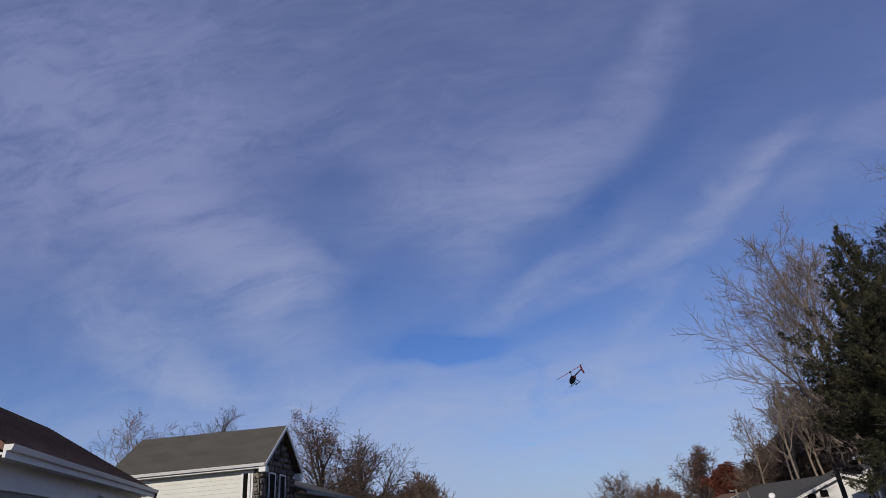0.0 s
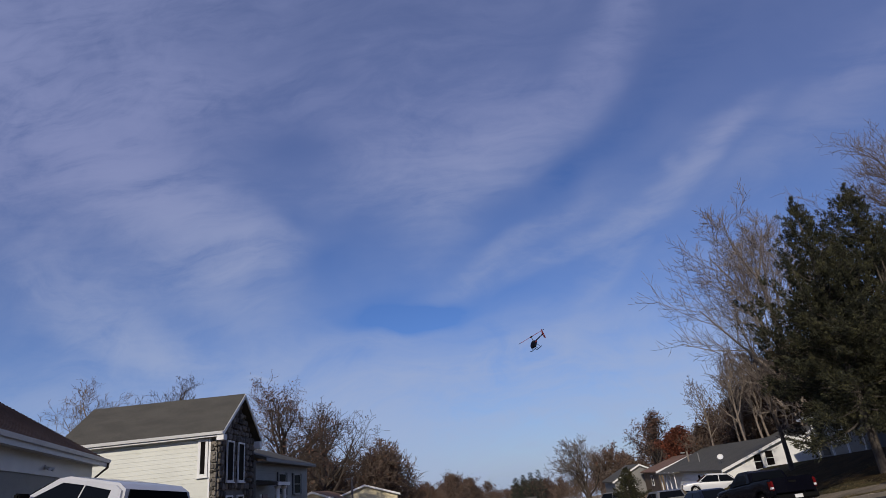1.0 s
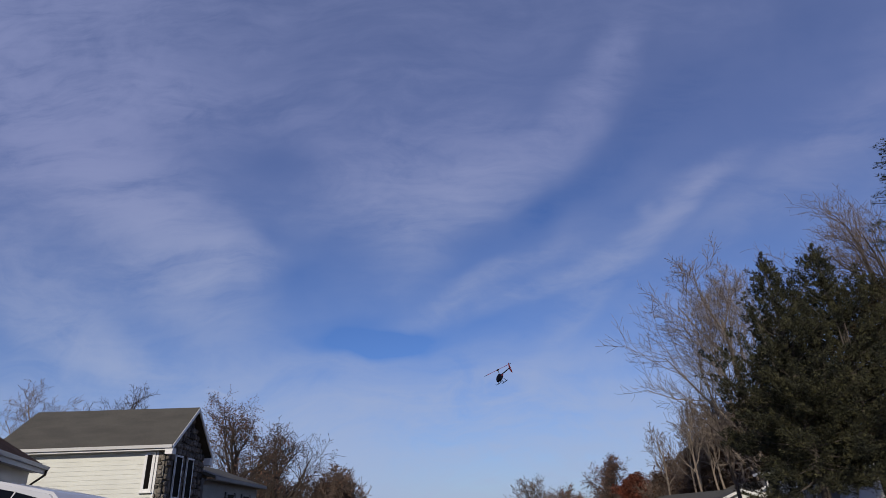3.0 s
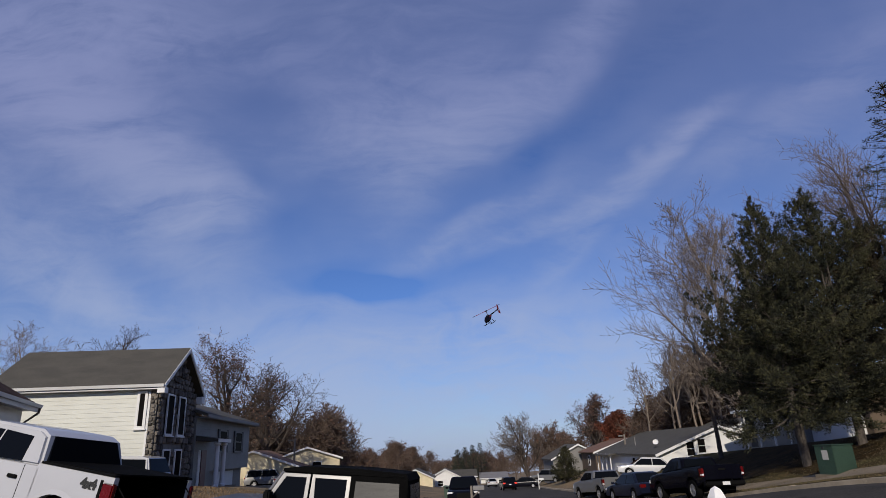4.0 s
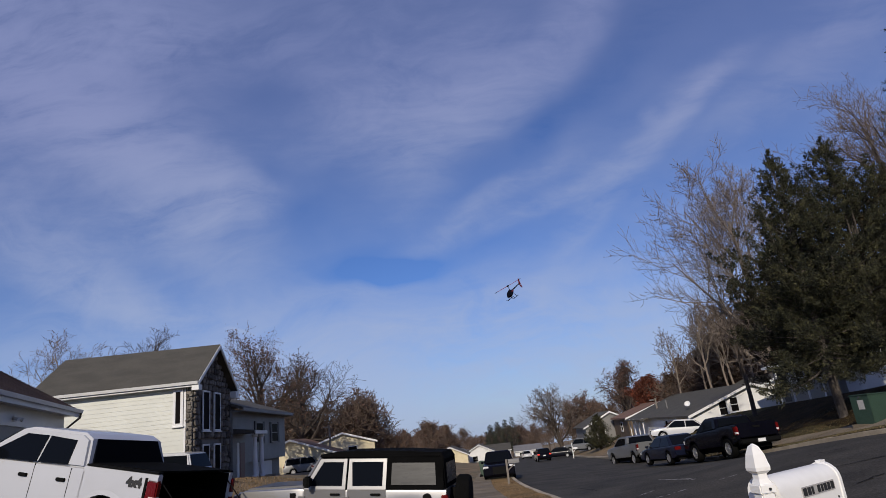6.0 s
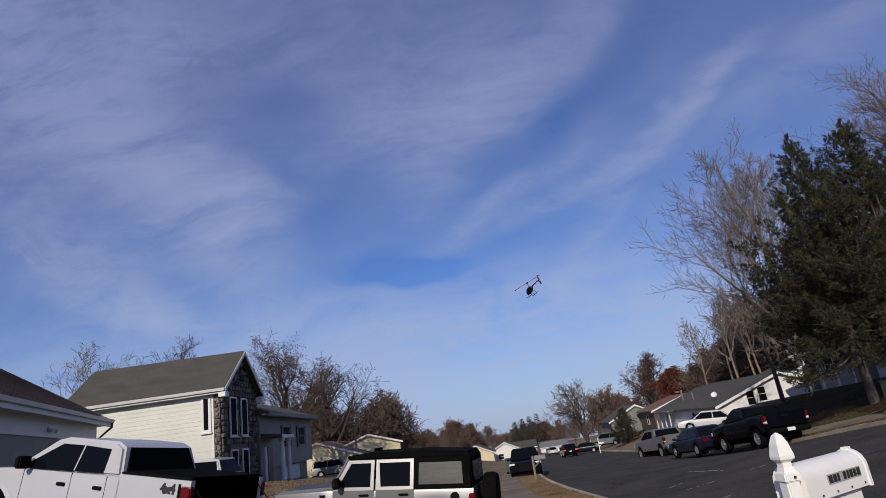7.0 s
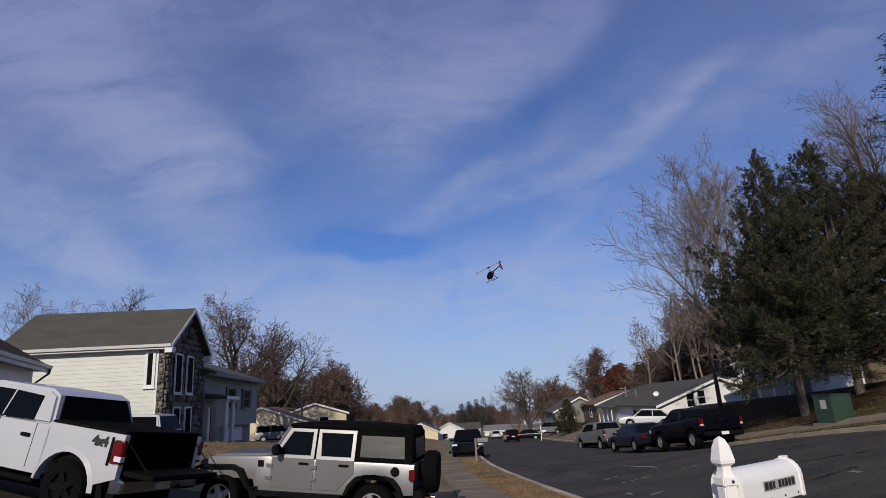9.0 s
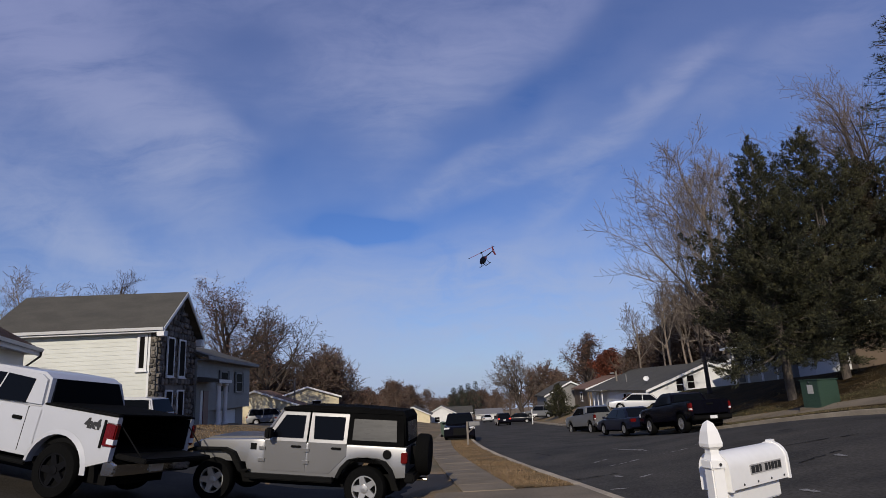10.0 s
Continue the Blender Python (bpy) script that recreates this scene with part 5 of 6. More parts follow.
simple_house("house", "small cream house far down the street", pose(-11.5, 128.0, -6.1), 7, 9, 2.4, 4.2, BEIGE, SHINGLE, [("f", 2.2, 0.6, 1.2, 1.2)])
simple_house("house", "pale grey house far down the street", pose(-5.5, 140.0, -6.6), 6.5, 9, 2.4, 4.2, WHITE, SHINGLE, [("f", 2.2, 0.6, 1.2, 1.2)])
simple_house("house", "white house far beyond parked cars", pose(-2.6, 165.0, -7.6), 8, 9, 2.4, 4.0, WHITE, SHINGLE, [("f", 2.2, 0.6, 1.2, 1.2)], "x")
simple_house("house", "white low house at the street's far bend", pose(7.5, 190.0, -9.3), 8, 9, 2.3, 3.8, WHITE, GREYANDSHADE, [("f", 2, 0.6, 1.4, 1.2), ("f", 6, 0.6, 1.4, 1.2)], "x")
simple_house("house", "grey house behind shrubs across the street", pose(14.2, 92.0, -2.9), 7.5, 10, 2.5, 4.5, GREYANDSHADE, SHINGLE, [("f", 2.2, 0.6, 1.2, 1.2), ("f", 5.2, 0.6, 1.2, 1.2)])
simple_house("house", "brown-roofed house beside the white house", pose(18.2, 82.0, -1.8), 9, 9, 2.3, 3.9, BROWNWALL, BROWNROOF, [("l", 4, 0.6, 1.2, 1.2)])


def pole(label, x, y, high, lamp=False):
    t = thing("utility_pole", label, "utility pole", pose(x, y, land(x, y)))
    part("shaft", Shape().tube([(0, 0, -0.3), (0, 0, high)], [0.14, 0.10], 10), WOODPOST, t, smooth=True)
    if lamp:
        part("lamp_head", Shape().box(-0.7, -0.2, -0.12, 0.12, high - 0.25, high - 0.1, bevel=0.03), GREYANDSHADE, t)
    else:
        part("crossarm", Shape().box(-0.9, 0.9, -0.06, 0.06, high - 0.6, high - 0.48), WOODPOST, t)
    return t


pole("slim weathered wooden pole by the beige house", -18.4, 72.5, 5.0, True)
pole("wooden pole with a lamp by the white house", 19.5, 72.0, 3.3, True)

# wheeled bins
for label, x, y, mat in (("blue wheeled bin by the garage", -11.75, 13.6, BLUEBIN), ("dark green wheeled bin on the verge", -0.55, 45.0, UTILGREEN)):
    t = thing("wheeled_bin", label, "bin", pose(x, y, land(x, y)))
    part("body", Shape().prism([(-0.24, 0.05), (0.22, 0.05), (0.30, 0.98), (-0.30, 0.98)], -0.27, 0.27, bevel=0.02), mat, t)
    part("lid", Shape().prism([(-0.32, 0.98), (0.34, 0.98), (0.30, 1.04), (-0.20, 1.10), (-0.34, 1.04)], -0.29, 0.29, bevel=0.015), mat, t)
    for s in (-1, 1):
        part("wheel", Shape().lathe([(0.02, -0.03), (0.11, -0.03), (0.11, 0.03), (0.02, 0.03)], 14, pose(-0.22, s * 0.25, 0.11, 90)), RUBBER, t)

# ---------------- model helicopter ----------------
def helicopter(m):
    t = thing("helicopter", "small black and red model helicopter in the air", "model helicopter", m)
    body = Shape()
    rings = [(-0.10, 0.015, 0.02, 0.00), (-0.05, 0.040, 0.050, 0.00), (0.02, 0.055, 0.070, -0.005), (0.10, 0.050, 0.065, -0.015), (0.17, 0.030, 0.042, -0.03), (0.21, 0.006, 0.008, -0.04)]
    pts, faces = [], []
    for u, w, h, c in rings:
        pts += [(u, w * math.cos(2 * math.pi * k / 14), c + h * math.sin(2 * math.pi * k / 14)) for k in range(14)]
    for i in range(len(rings) - 1):
        faces += [(i * 14 + k, i * 14 + (k + 1) % 14, (i + 1) * 14 + (k + 1) % 14, (i + 1) * 14 + k) for k in range(14)]
    part("canopy", body.add(pts, faces), BLACKCAR, t, "black canopy", smooth=True)
    part("canopy_flash", Shape().box(-0.06, 0.05, -0.058, 0.058, 0.0, 0.03, bevel=0.01), ORANGE, t, "red flash")
    part("tail_boom", Shape().tube([(-0.06, 0, 0.02), (-0.48, 0, 0.04)], [0.014, 0.011], 8), PLASTIC, t)
    part("tail_fin", Shape().prism([(-0.46, 0.03), (-0.52, 0.14), (-0.55, 0.14), (-0.50, 0.02), (-0.54, -0.06), (-0.50, -0.06)], -0.004, 0.004), ORANGE, t, "red tail fin")
    part("tail_rotor", Shape().box(-0.505, -0.485, 0.02, 0.026, -0.07, 0.15), ORANGE, t)
    part("mast", Shape().tube([(0.0, 0, 0.05), (0.0, 0, 0.145)], [0.008, 0.008], 8), CHROME, t)
    part("rotor_head", Shape().box(-0.03, 0.03, -0.02, 0.02, 0.135, 0.16, bevel=0.005), PLASTIC, t)
    hub = pose(0, 0, 0.15, 0, 0, 62)
    for s in (1, -1):
        bl = part("rotor_blade", Shape().prism([(-0.02, 0.0), (0.0, 0.006), (0.024, 0.002), (0.024, -0.001)], 0.03 * s, 0.30 * s, axis="y"), ORANGE, t, "dark red rotor blade", m=hub)
        part("blade_tip", Shape().prism([(-0.02, 0.0), (0.0, 0.006), (0.024, 0.002), (0.024, -0.001)], 0.30 * s, 0.36 * s, axis="y"), PLASTIC, bl)
        part("skid", Shape().tube([(-0.10, s * 0.075, -0.125), (0.14, s * 0.075, -0.125), (0.18, s * 0.075, -0.105)], [0.006] * 3, 6), PLASTIC, t)
        for u in (-0.04, 0.08):
            part("strut", Shape().tube([(u, s * 0.03, -0.05), (u, s * 0.075, -0.125)], [0.006, 0.006], 6), PLASTIC, t)
    return t


helicopter(pose(0.86, 12.5, 4.22, 6, 26, 236))

# ---------------- trees ----------------
CEDARBARK = material("cedar_bark", (0.115, 0.094, 0.078), 0.95, 0.45, 3.0, bump=0.02, fine=14, stretch=(3, 3, 1))
def grow(rng, start, heading, length, radius, level, deepest, out, opt):
    """A limb and all that it carries. out: list of (path, radii, level)."""
    n = 5 if level < 2 else (4 if level < 3 else 3)
    p, d = Vector(start), Vector(heading).normalized()
    path, radii = [p.copy()], [radius]
    end = radius * (0.35 if level == 0 else 0.3)
    for k in range(n):
        w = opt["wander"] * (0.35 if level == 0 else 1.0)
        d = (d + Vector((rng.gauss(0, w), rng.gauss(0, w), rng.gauss(0, w) + opt["lift"] * (0 if level == 0 else 1)))).normalized()
        p = p + d * length / n
        path.append(p.copy())
        radii.append(max(radius + (end - radius) * (k + 1) / n, opt["thin"]))
    out.append((path, radii, level))
    if level == deepest:
        return
    count = opt["count"][level]
    first = opt["first"] if level == 0 else 0.22
    for k in range(count):
        f = first + (1 - first) * (k + rng.random()) / count
        i = min(int(f * n), n - 1)
        g = f * n - i
        q = path[i].lerp(path[i + 1], g)
        dd = (path[i + 1] - path[i]).normalized()
        az = k * 2.4 + rng.uniform(-0.5, 0.5)
        side = dd.orthogonal().normalized()
        side = Matrix.Rotation(az, 3, dd) @ side
        ang = radians(rng.uniform(*opt["angle"])) * (1.0 if level else 1.0 - 0.35 * f)
        nd = dd * math.cos(ang) + side * math.sin(ang)
        ratio = opt["ratio"] if level else opt["ratio0"] * (1.15 - 0.65 * (f - first) / (1 - first))
        r = max(radii[i] * rng.uniform(0.45, 0.62), opt["thin"])
        grow(rng, q, nd, length * ratio * rng.uniform(0.75, 1.12), r, level + 1, deepest, out, opt)


def tree_shapes(seed, high, trunk, deepest=4, lean=(0, 0), **kw):
    opt = dict(wander=0.16, lift=0.06, thin=0.010, count=(11, 7, 6, 5), first=0.28, angle=(28, 58), ratio=0.50, ratio0=0.55)
    opt.update(kw)
    rng = random.Random(seed)
    out = []
    grow(rng, (0, 0, -0.3), (lean[0], lean[1], 1), high * 0.80, trunk, 0, deepest, out, opt)
    wood, twigs, tips = Shape(), Shape(), []
    for path, radii, level in out:
        if level <= 2:
            wood.tube(path, radii, 8 if level == 0 else (5 if level == 1 else 4), cap=False)
        else:
            twigs.tube(path, radii, 3, cap=False)
        if level >= deepest - 1:
            tips.extend(path[1:])
    return wood, twigs, tips


def leaf_cloud(rng, tips, share, size, clump=2, spread=0.25):
    s = Shape()
    for p in tips:
        if rng.random() > share:
            continue
        for k in range(clump):
            c = p + Vector((rng.gauss(0, spread), rng.gauss(0, spread), rng.gauss(0, spread)))
            a = Vector((rng.gauss(0, 1), rng.gauss(0, 1), rng.gauss(0, 1))).normalized() * size * rng.uniform(0.6, 1.3)
            b = a.orthogonal().normalized() * size * rng.uniform(0.3, 0.6)
            s.add([c - a, c + b, c + a, c - b + a * 0.1], [(0, 1, 2), (0, 2, 3)])
    return s


def bare_tree(label, x, y, seed, high, trunk=0.25, wood_mat=BARK, twig_mat=TWIG, leaves=None, group="", z=None, **kw):
    t = thing("tree", label, "tree", pose(x, y, land(x, y) if z is None else z, 0, 0, seed * 37 % 360), group)
    wood, twigs, tips = tree_shapes(seed, high, trunk, **kw)
    part("trunk", wood, wood_mat, t, smooth=True)
    part("crown", twigs, twig_mat, t)
    if leaves:
        mat, share, size, clump = leaves
        part("foliage", leaf_cloud(random.Random(seed + 5), tips, share, size, clump), mat, t)
    return t


def cedar(label, x, y, seed, high, reach, mat, clear=2.0, peaks=3, density=1.0):
    """A broad old cedar: a trunk, rising limbs, feathery plumes of small leaves with gaps between."""
    rng = random.Random(seed)
    t = thing("cedar_tree", label, "tree", pose(x, y, land(x, y) - 0.1), "cedars on the bank")
    wood, s = Shape(), Shape()
    wood.tube([(0, 0, -0.3), (rng.uniform(-.1, .1), 0, high * 0.3), (rng.uniform(-.2, .2), rng.uniform(-.2, .2), high * 0.65), (0, 0, high * 0.97)], [0.20, 0.15, 0.09, 0.02], 9)
    plumes = []
    n = int(132 * density)
    for k in range(n):
        f = (k + rng.random()) / n
        f = f ** 1.25
        z0 = clear + (high - clear) * f ** 0.9
        az = k * 2.399 + rng.uniform(-0.4, 0.4)
        env = (1 - f) ** 1.05 * (1 - 0.35 * math.exp(-(f / 0.08) ** 2)) + 0.05
        ln = reach * env * rng.choice((0.5, 0.75, 0.95, 1.1, 1.25)) * (1 + 0.22 * math.sin(3 * az + seed + 5 * f)) + 0.22
        rise = rng.uniform(0.05, 0.45) + 0.75 * f - (0.42 * math.exp(-(f / 0.16) ** 2) if reach > 3 else 0)
        d = Vector((math.cos(az), math.sin(az), rise)).normalized()
        p0 = Vector((0, 0, z0 * 0.93))
        path = [p0 + d * ln * q / 4 + Vector((0, 0, -0.10 * ln * (q / 4) * (1 - q / 4) * (2 - 3 * f))) for q in range(5)]
        wood.tube(path, [0.04 * (1 - f) + 0.012, 0.03 * (1 - f) + 0.01, 0.014, 0.008, 0.004], 4, cap=False)
        m = max(int(ln * (8.6 - 4.8 * f)), 3)
        for q in range(m):
            g = 0.25 + 0.75 * (q + rng.random()) / m
            i = min(int(g * 4), 3)
            c = path[i].lerp(path[i + 1], min(g * 4 - i, 1.0))
            w = 0.15 * ln * (1.1 - g) + 0.05
            way = (d * 0.8 + Vector((rng.gauss(0, 0.5), rng.gauss(0, 0.5), rng.gauss(0.35, 0.35)))).normalized()
            plumes.append((c + Vector((rng.gauss(0, w), rng.gauss(0, w), rng.gauss(0, w * 0.5))), way, rng.uniform(0.35, 0.8) * (1 - 0.35 * f)))
    for k in range(peaks):
        az, rr = rng.uniform(0, 6.28), reach * rng.uniform(0.10, 0.40)
        b = Vector((math.cos(az) * rr, math.sin(az) * rr, high * (0.84 - 0.75 * rr / reach) * rng.uniform(0.85, 1.0)))
        top = b + Vector((math.cos(az) * 0.4, math.sin(az) * 0.4, high * rng.uniform(0.12, 0.20)))
        wood.tube([b * 0.85, b, top], [0.05, 0.035, 0.01], 4)
        for q in range(15):
            c, a = b.lerp(top, q / 14), rng.uniform(0, 6.28)
            plumes.append((c, Vector((math.cos(a), math.sin(a), 1.1)).normalized(), rng.uniform(0.25, 0.5) * (1.2 - 0.7 * q / 14)))
    for q in range(9):
        a = q * 2.4
        plumes.append((Vector((0, 0, high * (0.90 + 0.011 * q))), Vector((math.cos(a) * 0.6, math.sin(a) * 0.6, 1)).normalized(), 0.5 - 0.035 * q))
    for c, way, size in plumes:
        side = way.orthogonal().normalized()
        for k in range(46):
            g = rng.random()
            r = size * 0.30 * math.sin(math.pi * min(g * 0.9 + 0.12, 1.0)) * rng.random() ** 0.6
            out = Matrix.Rotation(rng.uniform(0, 6.28), 3, way) @ side
            q = c + way * size * (g - 0.15) + out * r
            a = (way * 0.8 + out * rng.uniform(0.1, 0.9) + Vector((0, 0, rng.uniform(-0.2, 0.3)))).normalized()
            b = (Matrix.Rotation(rng.uniform(0, 6.28), 3, a) @ a.orthogonal().normalized()) * rng.uniform(0.014, 0.030)
            a = a * rng.uniform(0.07, 0.17)
            s.add([q - b * 0.3, q + a * 0.45 - b, q + a, q + a * 0.4 + b], [(0, 1, 2, 3)])
    part("trunk", wood, BARK if reach < 3 else CEDARBARK, t, smooth=True)
    part("crown", s, mat, t)
    return t


def pine(label, x, y, seed, high, reach, clear, group="", z=None, whorls=22):
    rng = random.Random(seed)
    t = thing("pine_tree", label, "tree", pose(x, y, land(x, y) if z is None else z), group)
    wood, s = Shape(), Shape()
    wood.tube([(0, 0, -0.3), (0.1, 0, high * 0.5), (0, 0, high)], [0.28, 0.18, 0.03], 8)
    for k in range(whorls):
        f = (k + 0.5) / whorls
        z0 = clear + (high - clear) * f
        for q in range(5):
            az = q * 1.257 + k * 0.9 + rng.uniform(-.3, .3)
            ln = reach * (1 - f) ** 0.7 * rng.uniform(0.5, 1.15) + 0.3
            d = Vector((math.cos(az), math.sin(az), rng.uniform(-0.05, 0.35)))
            e = Vector((0, 0, z0)) + d * ln
            wood.tube([(0, 0, z0), e], [0.045, 0.012], 4, cap=False)
            for r in range(int(ln * 7) + 3):
                c = Vector((0, 0, z0)).lerp(e, rng.uniform(0.4, 1.05)) + Vector((rng.gauss(0, .12), rng.gauss(0, .12), rng.gauss(0.05, .1)))
                for w in range(5):
                    a = (d * 0.5 + Vector((rng.gauss(0, .6), rng.gauss(0, .6), rng.gauss(0.3, .5)))).normalized() * rng.uniform(0.15, 0.34)
                    b = a.orthogonal().normalized() * 0.035
                    s.add([c - b, c + a, c + b], [(0, 1, 2)])
    part("trunk", wood, BARK, t, smooth=True)
    part("crown", s, PINE, t)
    return t


cedar("broad dark green cedar on the bank", 15.5, 28.2, 3, 13.0, 3.8, CEDAR, 2.4, 4, 1.05)
cedar("tall dark green cedar on the bank", 18.4, 28.6, 8, 12.7, 4.7, CEDAR, 2.5, 4, 1.05)
cedar("bronze-tinted cedar on the bank", 21.6, 29.5, 15, 10.6, 4.9, CEDARBROWN, 2.5, 3, 1.1)
cedar("lower dense cedar behind the others", 17.8, 32.5, 21, 9.2, 4.2, CEDARBROWN, 2.8, 2, 0.9)
pine("tall pine rising behind the cedars", 27.6, 32.5, 4, 20.5, 3.2, 9.0)

bare_tree("large bare tree with fine pale twigs behind the cedars", 31.0, 67.0, 11, 26.0, 0.45, PALEBARK, PALETWIG, wander=0.095, count=(16, 9, 7, 6), ratio0=0.60, first=0.12, angle=(28, 52), lift=0.07, thin=0.019)
bare_tree("large bare tree beyond the cedars", 32.5, 42.0, 23, 22.5, 0.34, BARK, TWIG, count=(13, 8, 6, 6), ratio0=0.52, lift=0.10)
bare_tree("slim dark bare tree before the white house", 18.6, 44.5, 31, 9.5, 0.17, BARK, TWIG, count=(9, 5, 4, 3), ratio0=0.35)
bare_tree("oak holding russet dead leaves behind the house", -22.3, 60.0, 41, 11.6, 0.46, BARK, BARK, (OAKLEAF, 0.34, 0.13, 2), count=(12, 7, 6, 4), ratio0=0.72, ratio=0.52, first=0.25, angle=(35, 65), thin=0.014)
bare_tree("wide dark bare oak behind the beige house", -25.8, 86.0, 47, 14.2, 0.6, BARK, BARK, (OAKLEAF, 0.05, 0.15, 2), count=(11, 7, 6, 4), ratio0=0.66, ratio=0.54, first=0.22, angle=(38, 68), thin=0.020)
bare_tree("small bare oak beside the beige house", -20.4, 96.0, 53, 9.2, 0.34, BARK, TWIG, None, count=(9, 6, 5, 4), ratio0=0.6, ratio=0.52, first=0.25)
bare_tree("bare tree rising behind the grey roof", -29.6, 54.0, 59, 16.0, 0.26, BARK, BARK, count=(10, 6, 5, 4), ratio0=0.42)
bare_tree("thin bare tree rising behind the grey roof", -34.2, 56.0, 61, 12.6, 0.2, BARK, BARK, count=(9, 6, 5, 3), ratio0=0.42)
bare_tree("pale bare tree beyond the garage", -38.5, 53.0, 67, 14.8, 0.24, PALEBARK, TWIG, count=(10, 7, 5, 4), ratio0=0.5)
bare_tree("spreading bare tree beside the street", 12.6, 110.0, 71, 10.9, 0.40, BARK, PALETWIG, count=(12, 7, 6, 4), ratio0=0.66, ratio=0.52, first=0.16, angle=(32, 62), thin=0.022)
bare_tree("rounded red-leaved tree beside the brown roof", 23.8, 92.0, 73, 6.9, 0.2, BARK, BARK, (REDLEAF, 0.85, 0.22, 3), count=(10, 7, 5, 3), ratio0=0.55, thin=0.015)
bare_tree("oak with brown leaves above the red tree", 23.8, 105.0, 79, 10.9, 0.3, BARK, BARK, (OAKLEAF, 0.38, 0.20, 2), count=(10, 7, 5, 3), ratio0=0.55, thin=0.015)
cedar("dark evergreen shrub before the grey house", 13.9, 80.0, 83, 4.2, 1.7, CEDAR, 0.3, 1, 0.6)

slim = bare_tree("tall slim pale bare tree on the hillside", 24.0, 66.0, 91, 13.0, 0.15, PALEBARK, TWIG, group="slim hillside trees", count=(9, 5, 4, 3), ratio0=0.34, first=0.42, angle=(22, 42), thin=0.016)
for x, y, turn, k in ((26.5, 68, 40, 1.0), (28.0, 70, 90, 1.1), (25.5, 72, 150, 0.95), (30.0, 67, 200, 1.05), (27.2, 76, 250, 1.1), (31.5, 74, 300, 1.0), (23.0, 74, 330, 0.9)):
    ob = copy_thing(slim, pose(x, y, land(x, y), 0, 0, turn))
    ob.scale = (k, k, k)

# ---------------- woods beyond ----------------
def woods(name, label, places, mat, leaf_mat=None, leaf=0.0, seed=1):
    """Many plain trees as one body."""
    rng = random.Random(seed)
    forms = []
    for k in range(5):
        w, tw, tips = tree_shapes(900 + seed * 10 + k, 10.0, 0.17, deepest=3, count=(12, 8, 7), ratio0=0.5, ratio=0.55, thin=0.03, first=0.22)
        a = Shape().add(w.v, w.f).add(tw.v, tw.f)
        lf = leaf_cloud(rng, tips, leaf, 0.28, 2, 0.3) if leaf else None
        forms.append((np.array(a.v), a.f, lf))
    vs, fs, lv, lf_f, n, ln = [], [], [], [], 0, 0
    for x, y, h in places:
        v, f, lf = forms[rng.randrange(5)]
        a, k = rng.uniform(0, 6.28), h / 10.0
        r = np.array([[math.cos(a), -math.sin(a), 0], [math.sin(a), math.cos(a), 0], [0, 0, 1]])
        vs.append((v @ r.T) * (k * rng.uniform(0.9, 1.2), k * rng.uniform(0.9, 1.2), k) + (x, y, base(x, y)))
        fs.extend(tuple(i + n for i in q) for q in f)
        n += len(v)
        if lf:
            w = np.array(lf.v)
            lv.append((w @ r.T) * k + (x, y, base(x, y)))
            lf_f.extend(tuple(i + ln for i in q) for q in lf.f)
            ln += len(w)
    s = Shape()
    s.v, s.f = [tuple(p) for p in np.concatenate(vs)], fs
    t = tagged(part(name, s, mat), label, "woods", kind="stuff")
    if lv:
        s = Shape()
        s.v, s.f = [tuple(p) for p in np.concatenate(lv)], lf_f
        tagged(part(name + "_leaves", s, leaf_mat), "dry brown leaves still on far trees", "leaves", kind="stuff")
    return t


rng = random.Random(5)
hill = [(y * q, y, min(7.0 + 44 * (q - 0.285), 13.0) * rng.uniform(0.85, 1.1)) for y, q in ((rng.uniform(78, 125), rng.uniform(0.285, 0.56)) for k in range(125))]
woods("hillside_woods", "bare brown woodland on the hillside", hill, WOODS, OAKLEAF, 0.05, 1)
line = [(y * rng.uniform(-0.30, 0.22), y, rng.uniform(8, 11.5)) for y in (rng.uniform(205, 300) for k in range(130))]
woods("far_woods", "brown treeline at the street's far end", line, WOODS, OAKLEAF, 0.05, 2)
near = [(y * rng.uniform(-0.21, -0.05), y, rng.uniform(6, 9.5)) for y in (rng.uniform(135, 190) for k in range(26))]
near += [(y * rng.uniform(0.13, 0.24), y, rng.uniform(6, 10)) for y in (rng.uniform(118, 175) for k in range(20))]
woods("roadside_trees", "bare roadside trees further along", near, WOODS, OAKLEAF, 0.10, 3)
side = [(x, rng.uniform(88, 112), rng.uniform(8, 12)) for x in [rng.uniform(-62, -17) for k in range(60)]]
woods("backyard_trees", "bare trees in the yards behind the houses", side, WOODS, OAKLEAF, 0.03, 4)
for k in range(7):
    y = 175 + 9 * k
    pine("dark far pine at the street's end", y * (0.005 + 0.012 * (k % 4)), y, 300 + k, 9 + (k * 5 % 4), 2.6, 1.5, "far pines", whorls=20)

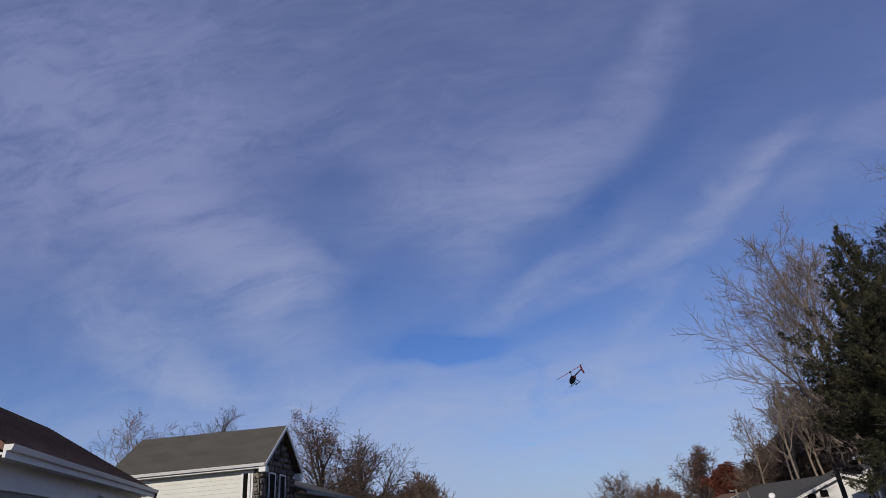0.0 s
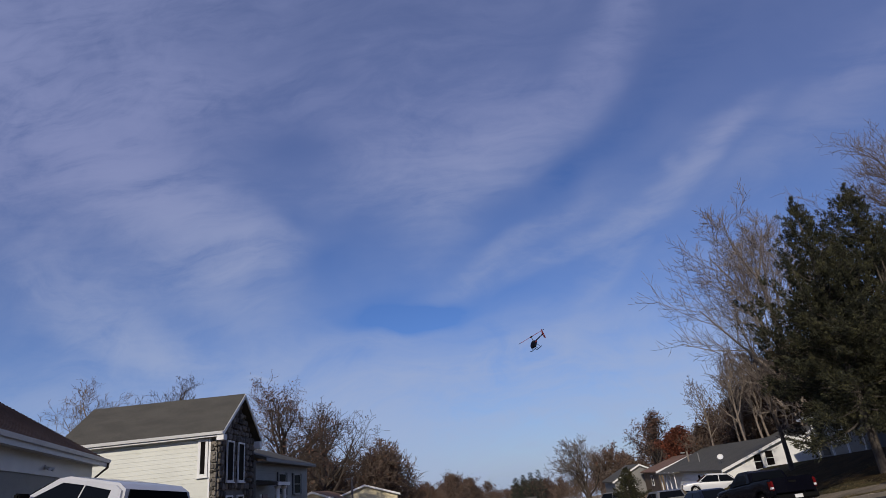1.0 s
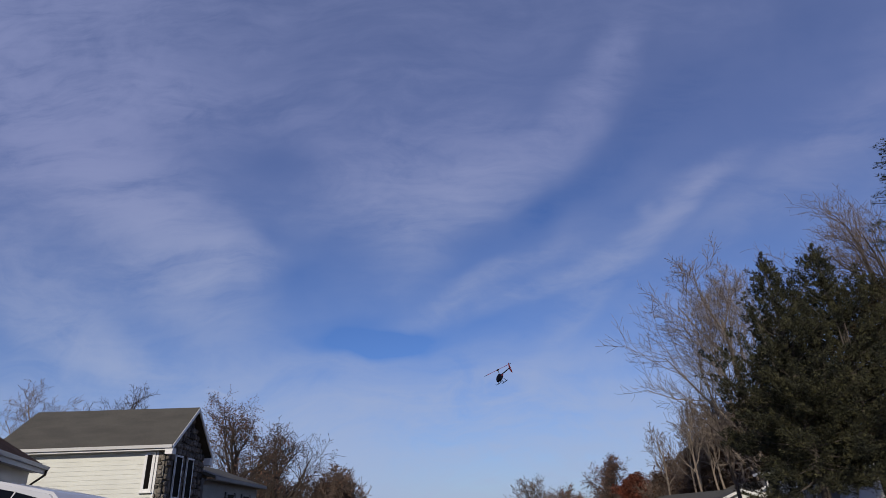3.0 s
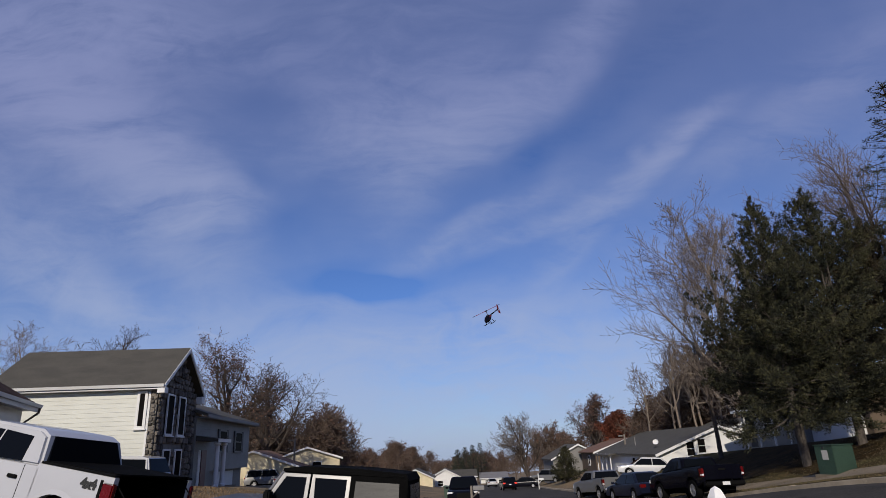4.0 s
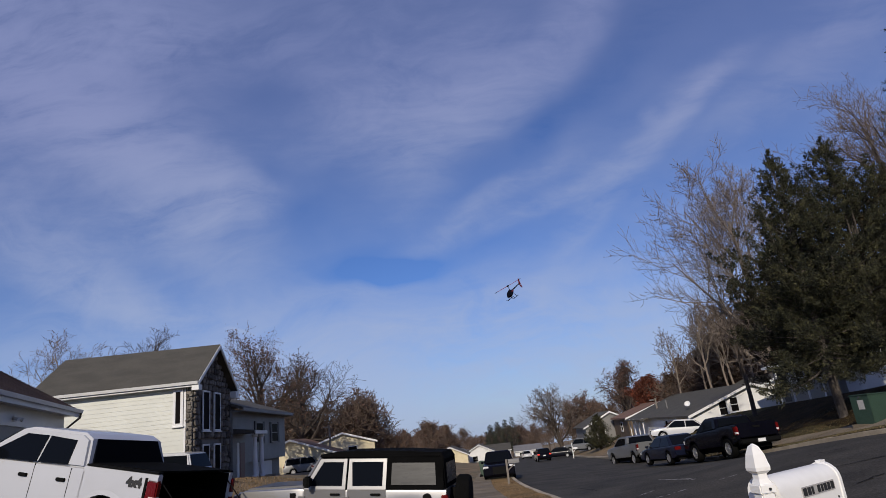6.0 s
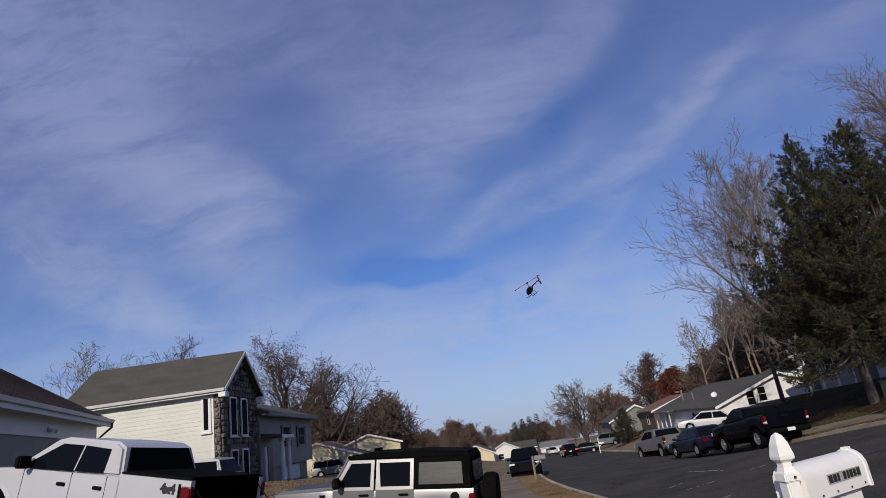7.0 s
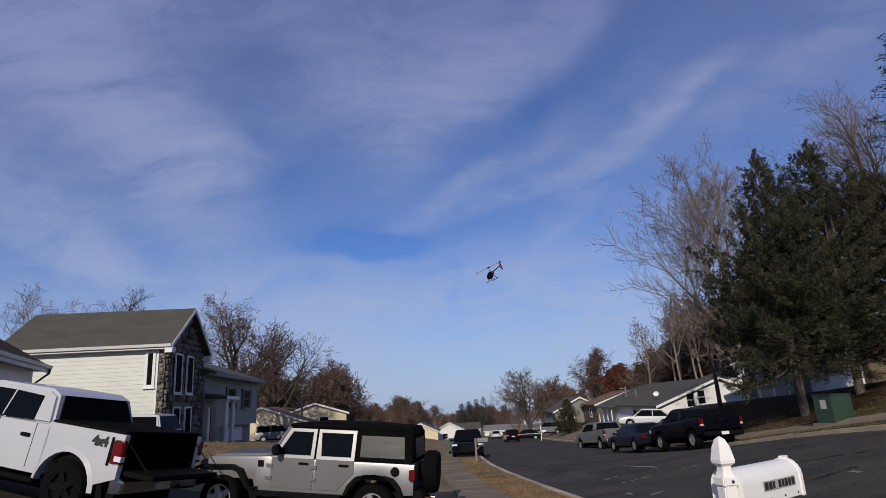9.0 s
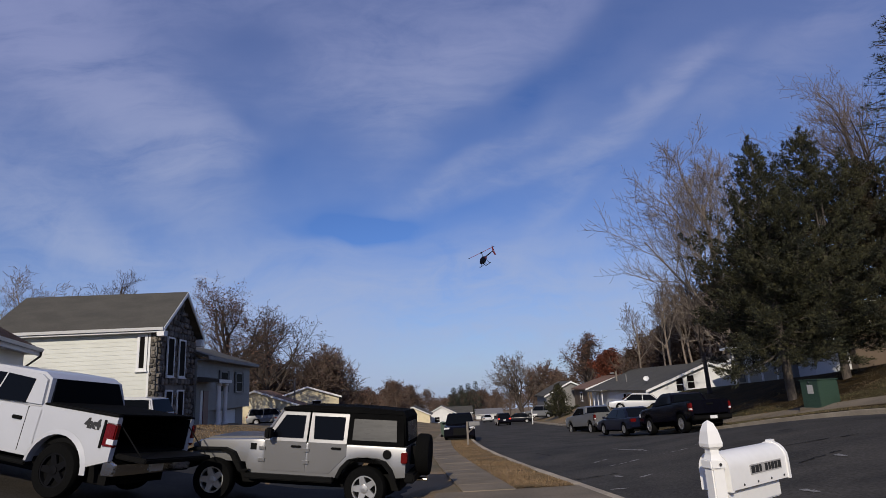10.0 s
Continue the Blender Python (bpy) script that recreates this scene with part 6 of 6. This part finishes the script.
# ---------------- lawn blades and fallen leaves ----------------
def scatter(name, label, count, spot, mat, size, upright, seed):
    rng = random.Random(seed)
    s = Shape()
    for k in range(count):
        x, y = spot(rng)
        z = land(x, y) + 0.01 + (0.03 * noise.noise((x * 0.8, y * 0.8, 0)))
        a = rng.uniform(0, 6.28)
        ln = size * rng.uniform(0.6, 1.4)
        w = ln * (0.16 if upright else 0.5)
        dx, dy = math.cos(a), math.sin(a)
        tip = (x + dx * ln * 0.5, y + dy * ln * 0.5, z + ln * (0.8 if upright else rng.uniform(0.02, 0.4)))
        s.add([(x - dy * w, y + dx * w, z), (x + dy * w, y - dx * w, z), tip], [(0, 1, 2)])
    return tagged(part(name, s, mat), label, "ground cover", kind="stuff")


def strip_spot(rng):
    y = 12.8 + 26 * rng.random() ** 1.5
    return curve_x(LEFT_EDGE, y) - rng.uniform(0.2, 1.38), y


def bank_spot(rng):
    y = rng.uniform(14, 34)
    return curve_x(RIGHT_EDGE, y) + 0.3 + 11 * rng.random() ** 1.4, y


def lawn_spot(rng):
    return rng.uniform(-13.5, -2.6), rng.uniform(16.3, 34)


scatter("lawn_grass", "short straw-coloured lawn before the stone house", 14000, lawn_spot, BLADE, 0.08, True, 5)
scatter("verge_grass", "short dry tan grass on the verge", 22000, strip_spot, BLADE, 0.045, True, 1)
scatter("verge_leaves", "brown fallen leaves on the verge", 3200, strip_spot, LITTER, 0.06, False, 2)
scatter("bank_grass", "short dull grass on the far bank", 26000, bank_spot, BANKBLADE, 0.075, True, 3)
scatter("bank_leaves", "fallen brown leaves on the far bank", 5000, bank_spot, LITTER, 0.09, False, 4)

# ---------------- stones of the gable front ----------------
stone_forms = []
for k in range(10):
    rs = random.Random(400 + k)
    n = rs.randrange(6, 9)
    outer = [(0.5 * math.copysign(abs(math.cos(a)) ** 0.55, math.cos(a)) * rs.uniform(0.88, 1.02), 0.5 * math.copysign(abs(math.sin(a)) ** 0.55, math.sin(a)) * rs.uniform(0.88, 1.02)) for a in [2 * math.pi * (q + rs.uniform(-.2, .2)) / n for q in range(n)]]
    s = Shape()
    s.add([(x, 0, z) for x, z in outer] + [(x * 0.97, 0.6, z * 0.97) for x, z in outer] + [(x * 0.72 + rs.uniform(-.03, .03), 1.0, z * 0.72) for x, z in outer],
          [(q, (q + 1) % n, n + (q + 1) % n, n + q) for q in range(n)] + [(n + q, n + (q + 1) % n, 2 * n + (q + 1) % n, 2 * n + q) for q in range(n)] + [tuple(2 * n + q for q in range(n))])
    stone_forms.append(s.mesh("stone", STONE))


def stones(parent, face, x0, x1, z0, z1, keep, seed, size=0.36):
    rs = random.Random(seed)
    z = z0
    while z < z1:
        h = size * rs.uniform(0.65, 1.1)
        x = x0 - rs.uniform(0, 0.2)
        while x < x1:
            w = size * rs.uniform(0.75, 1.7)
            cx, cz = x + w / 2, z + h / 2 + rs.uniform(-0.04, 0.04)
            a, b = max(x, x0), min(x + w, x1)
            if b - a > 0.1 and keep((a + b) / 2, cz, (b - a) / 2):
                part("stone", stone_forms[rs.randrange(10)], STONE, parent, m=face @ pose((a + b) / 2, -0.01, cz, 0, rs.uniform(-6, 6), 0) @ Matrix.Diagonal(((b - a) * 0.97, rs.uniform(0.06, 0.11), h * 0.99, 1)))
            x += w
        z += h


WINS = [(d, HZ + z, h) for d, z, h in ((1.55, 2.75, 2.05), (3.25, 2.75, 2.05), (1.55, 0.55, 1.55), (3.25, 0.55, 1.55))]


def gable_keep(x, z, half):
    d = -x
    top = HE - 0.3 + (HR - HE) * (1 - abs(d - HW / 2) / (HW / 2))
    return z < top and not any(abs(d - a) < 0.50 + half * 0.75 and b - 0.15 < z < b + c + 0.1 for a, b, c in WINS)


stones(house, face_e, -HW, 0.0, HZ - 0.4, HR - 0.2, gable_keep, 1, 0.34)
stones(house, face_s, 0.02, 0.38, HZ - 0.4, HE - 0.3, lambda x, z, h: True, 2, 0.24)
stones(house, facing(HL - 0.06, HY + 0.03, 0, 0), 0.0, 1.0, HE - 1.4, HE - 0.3, lambda x, z, h: True, 3, 0.28)
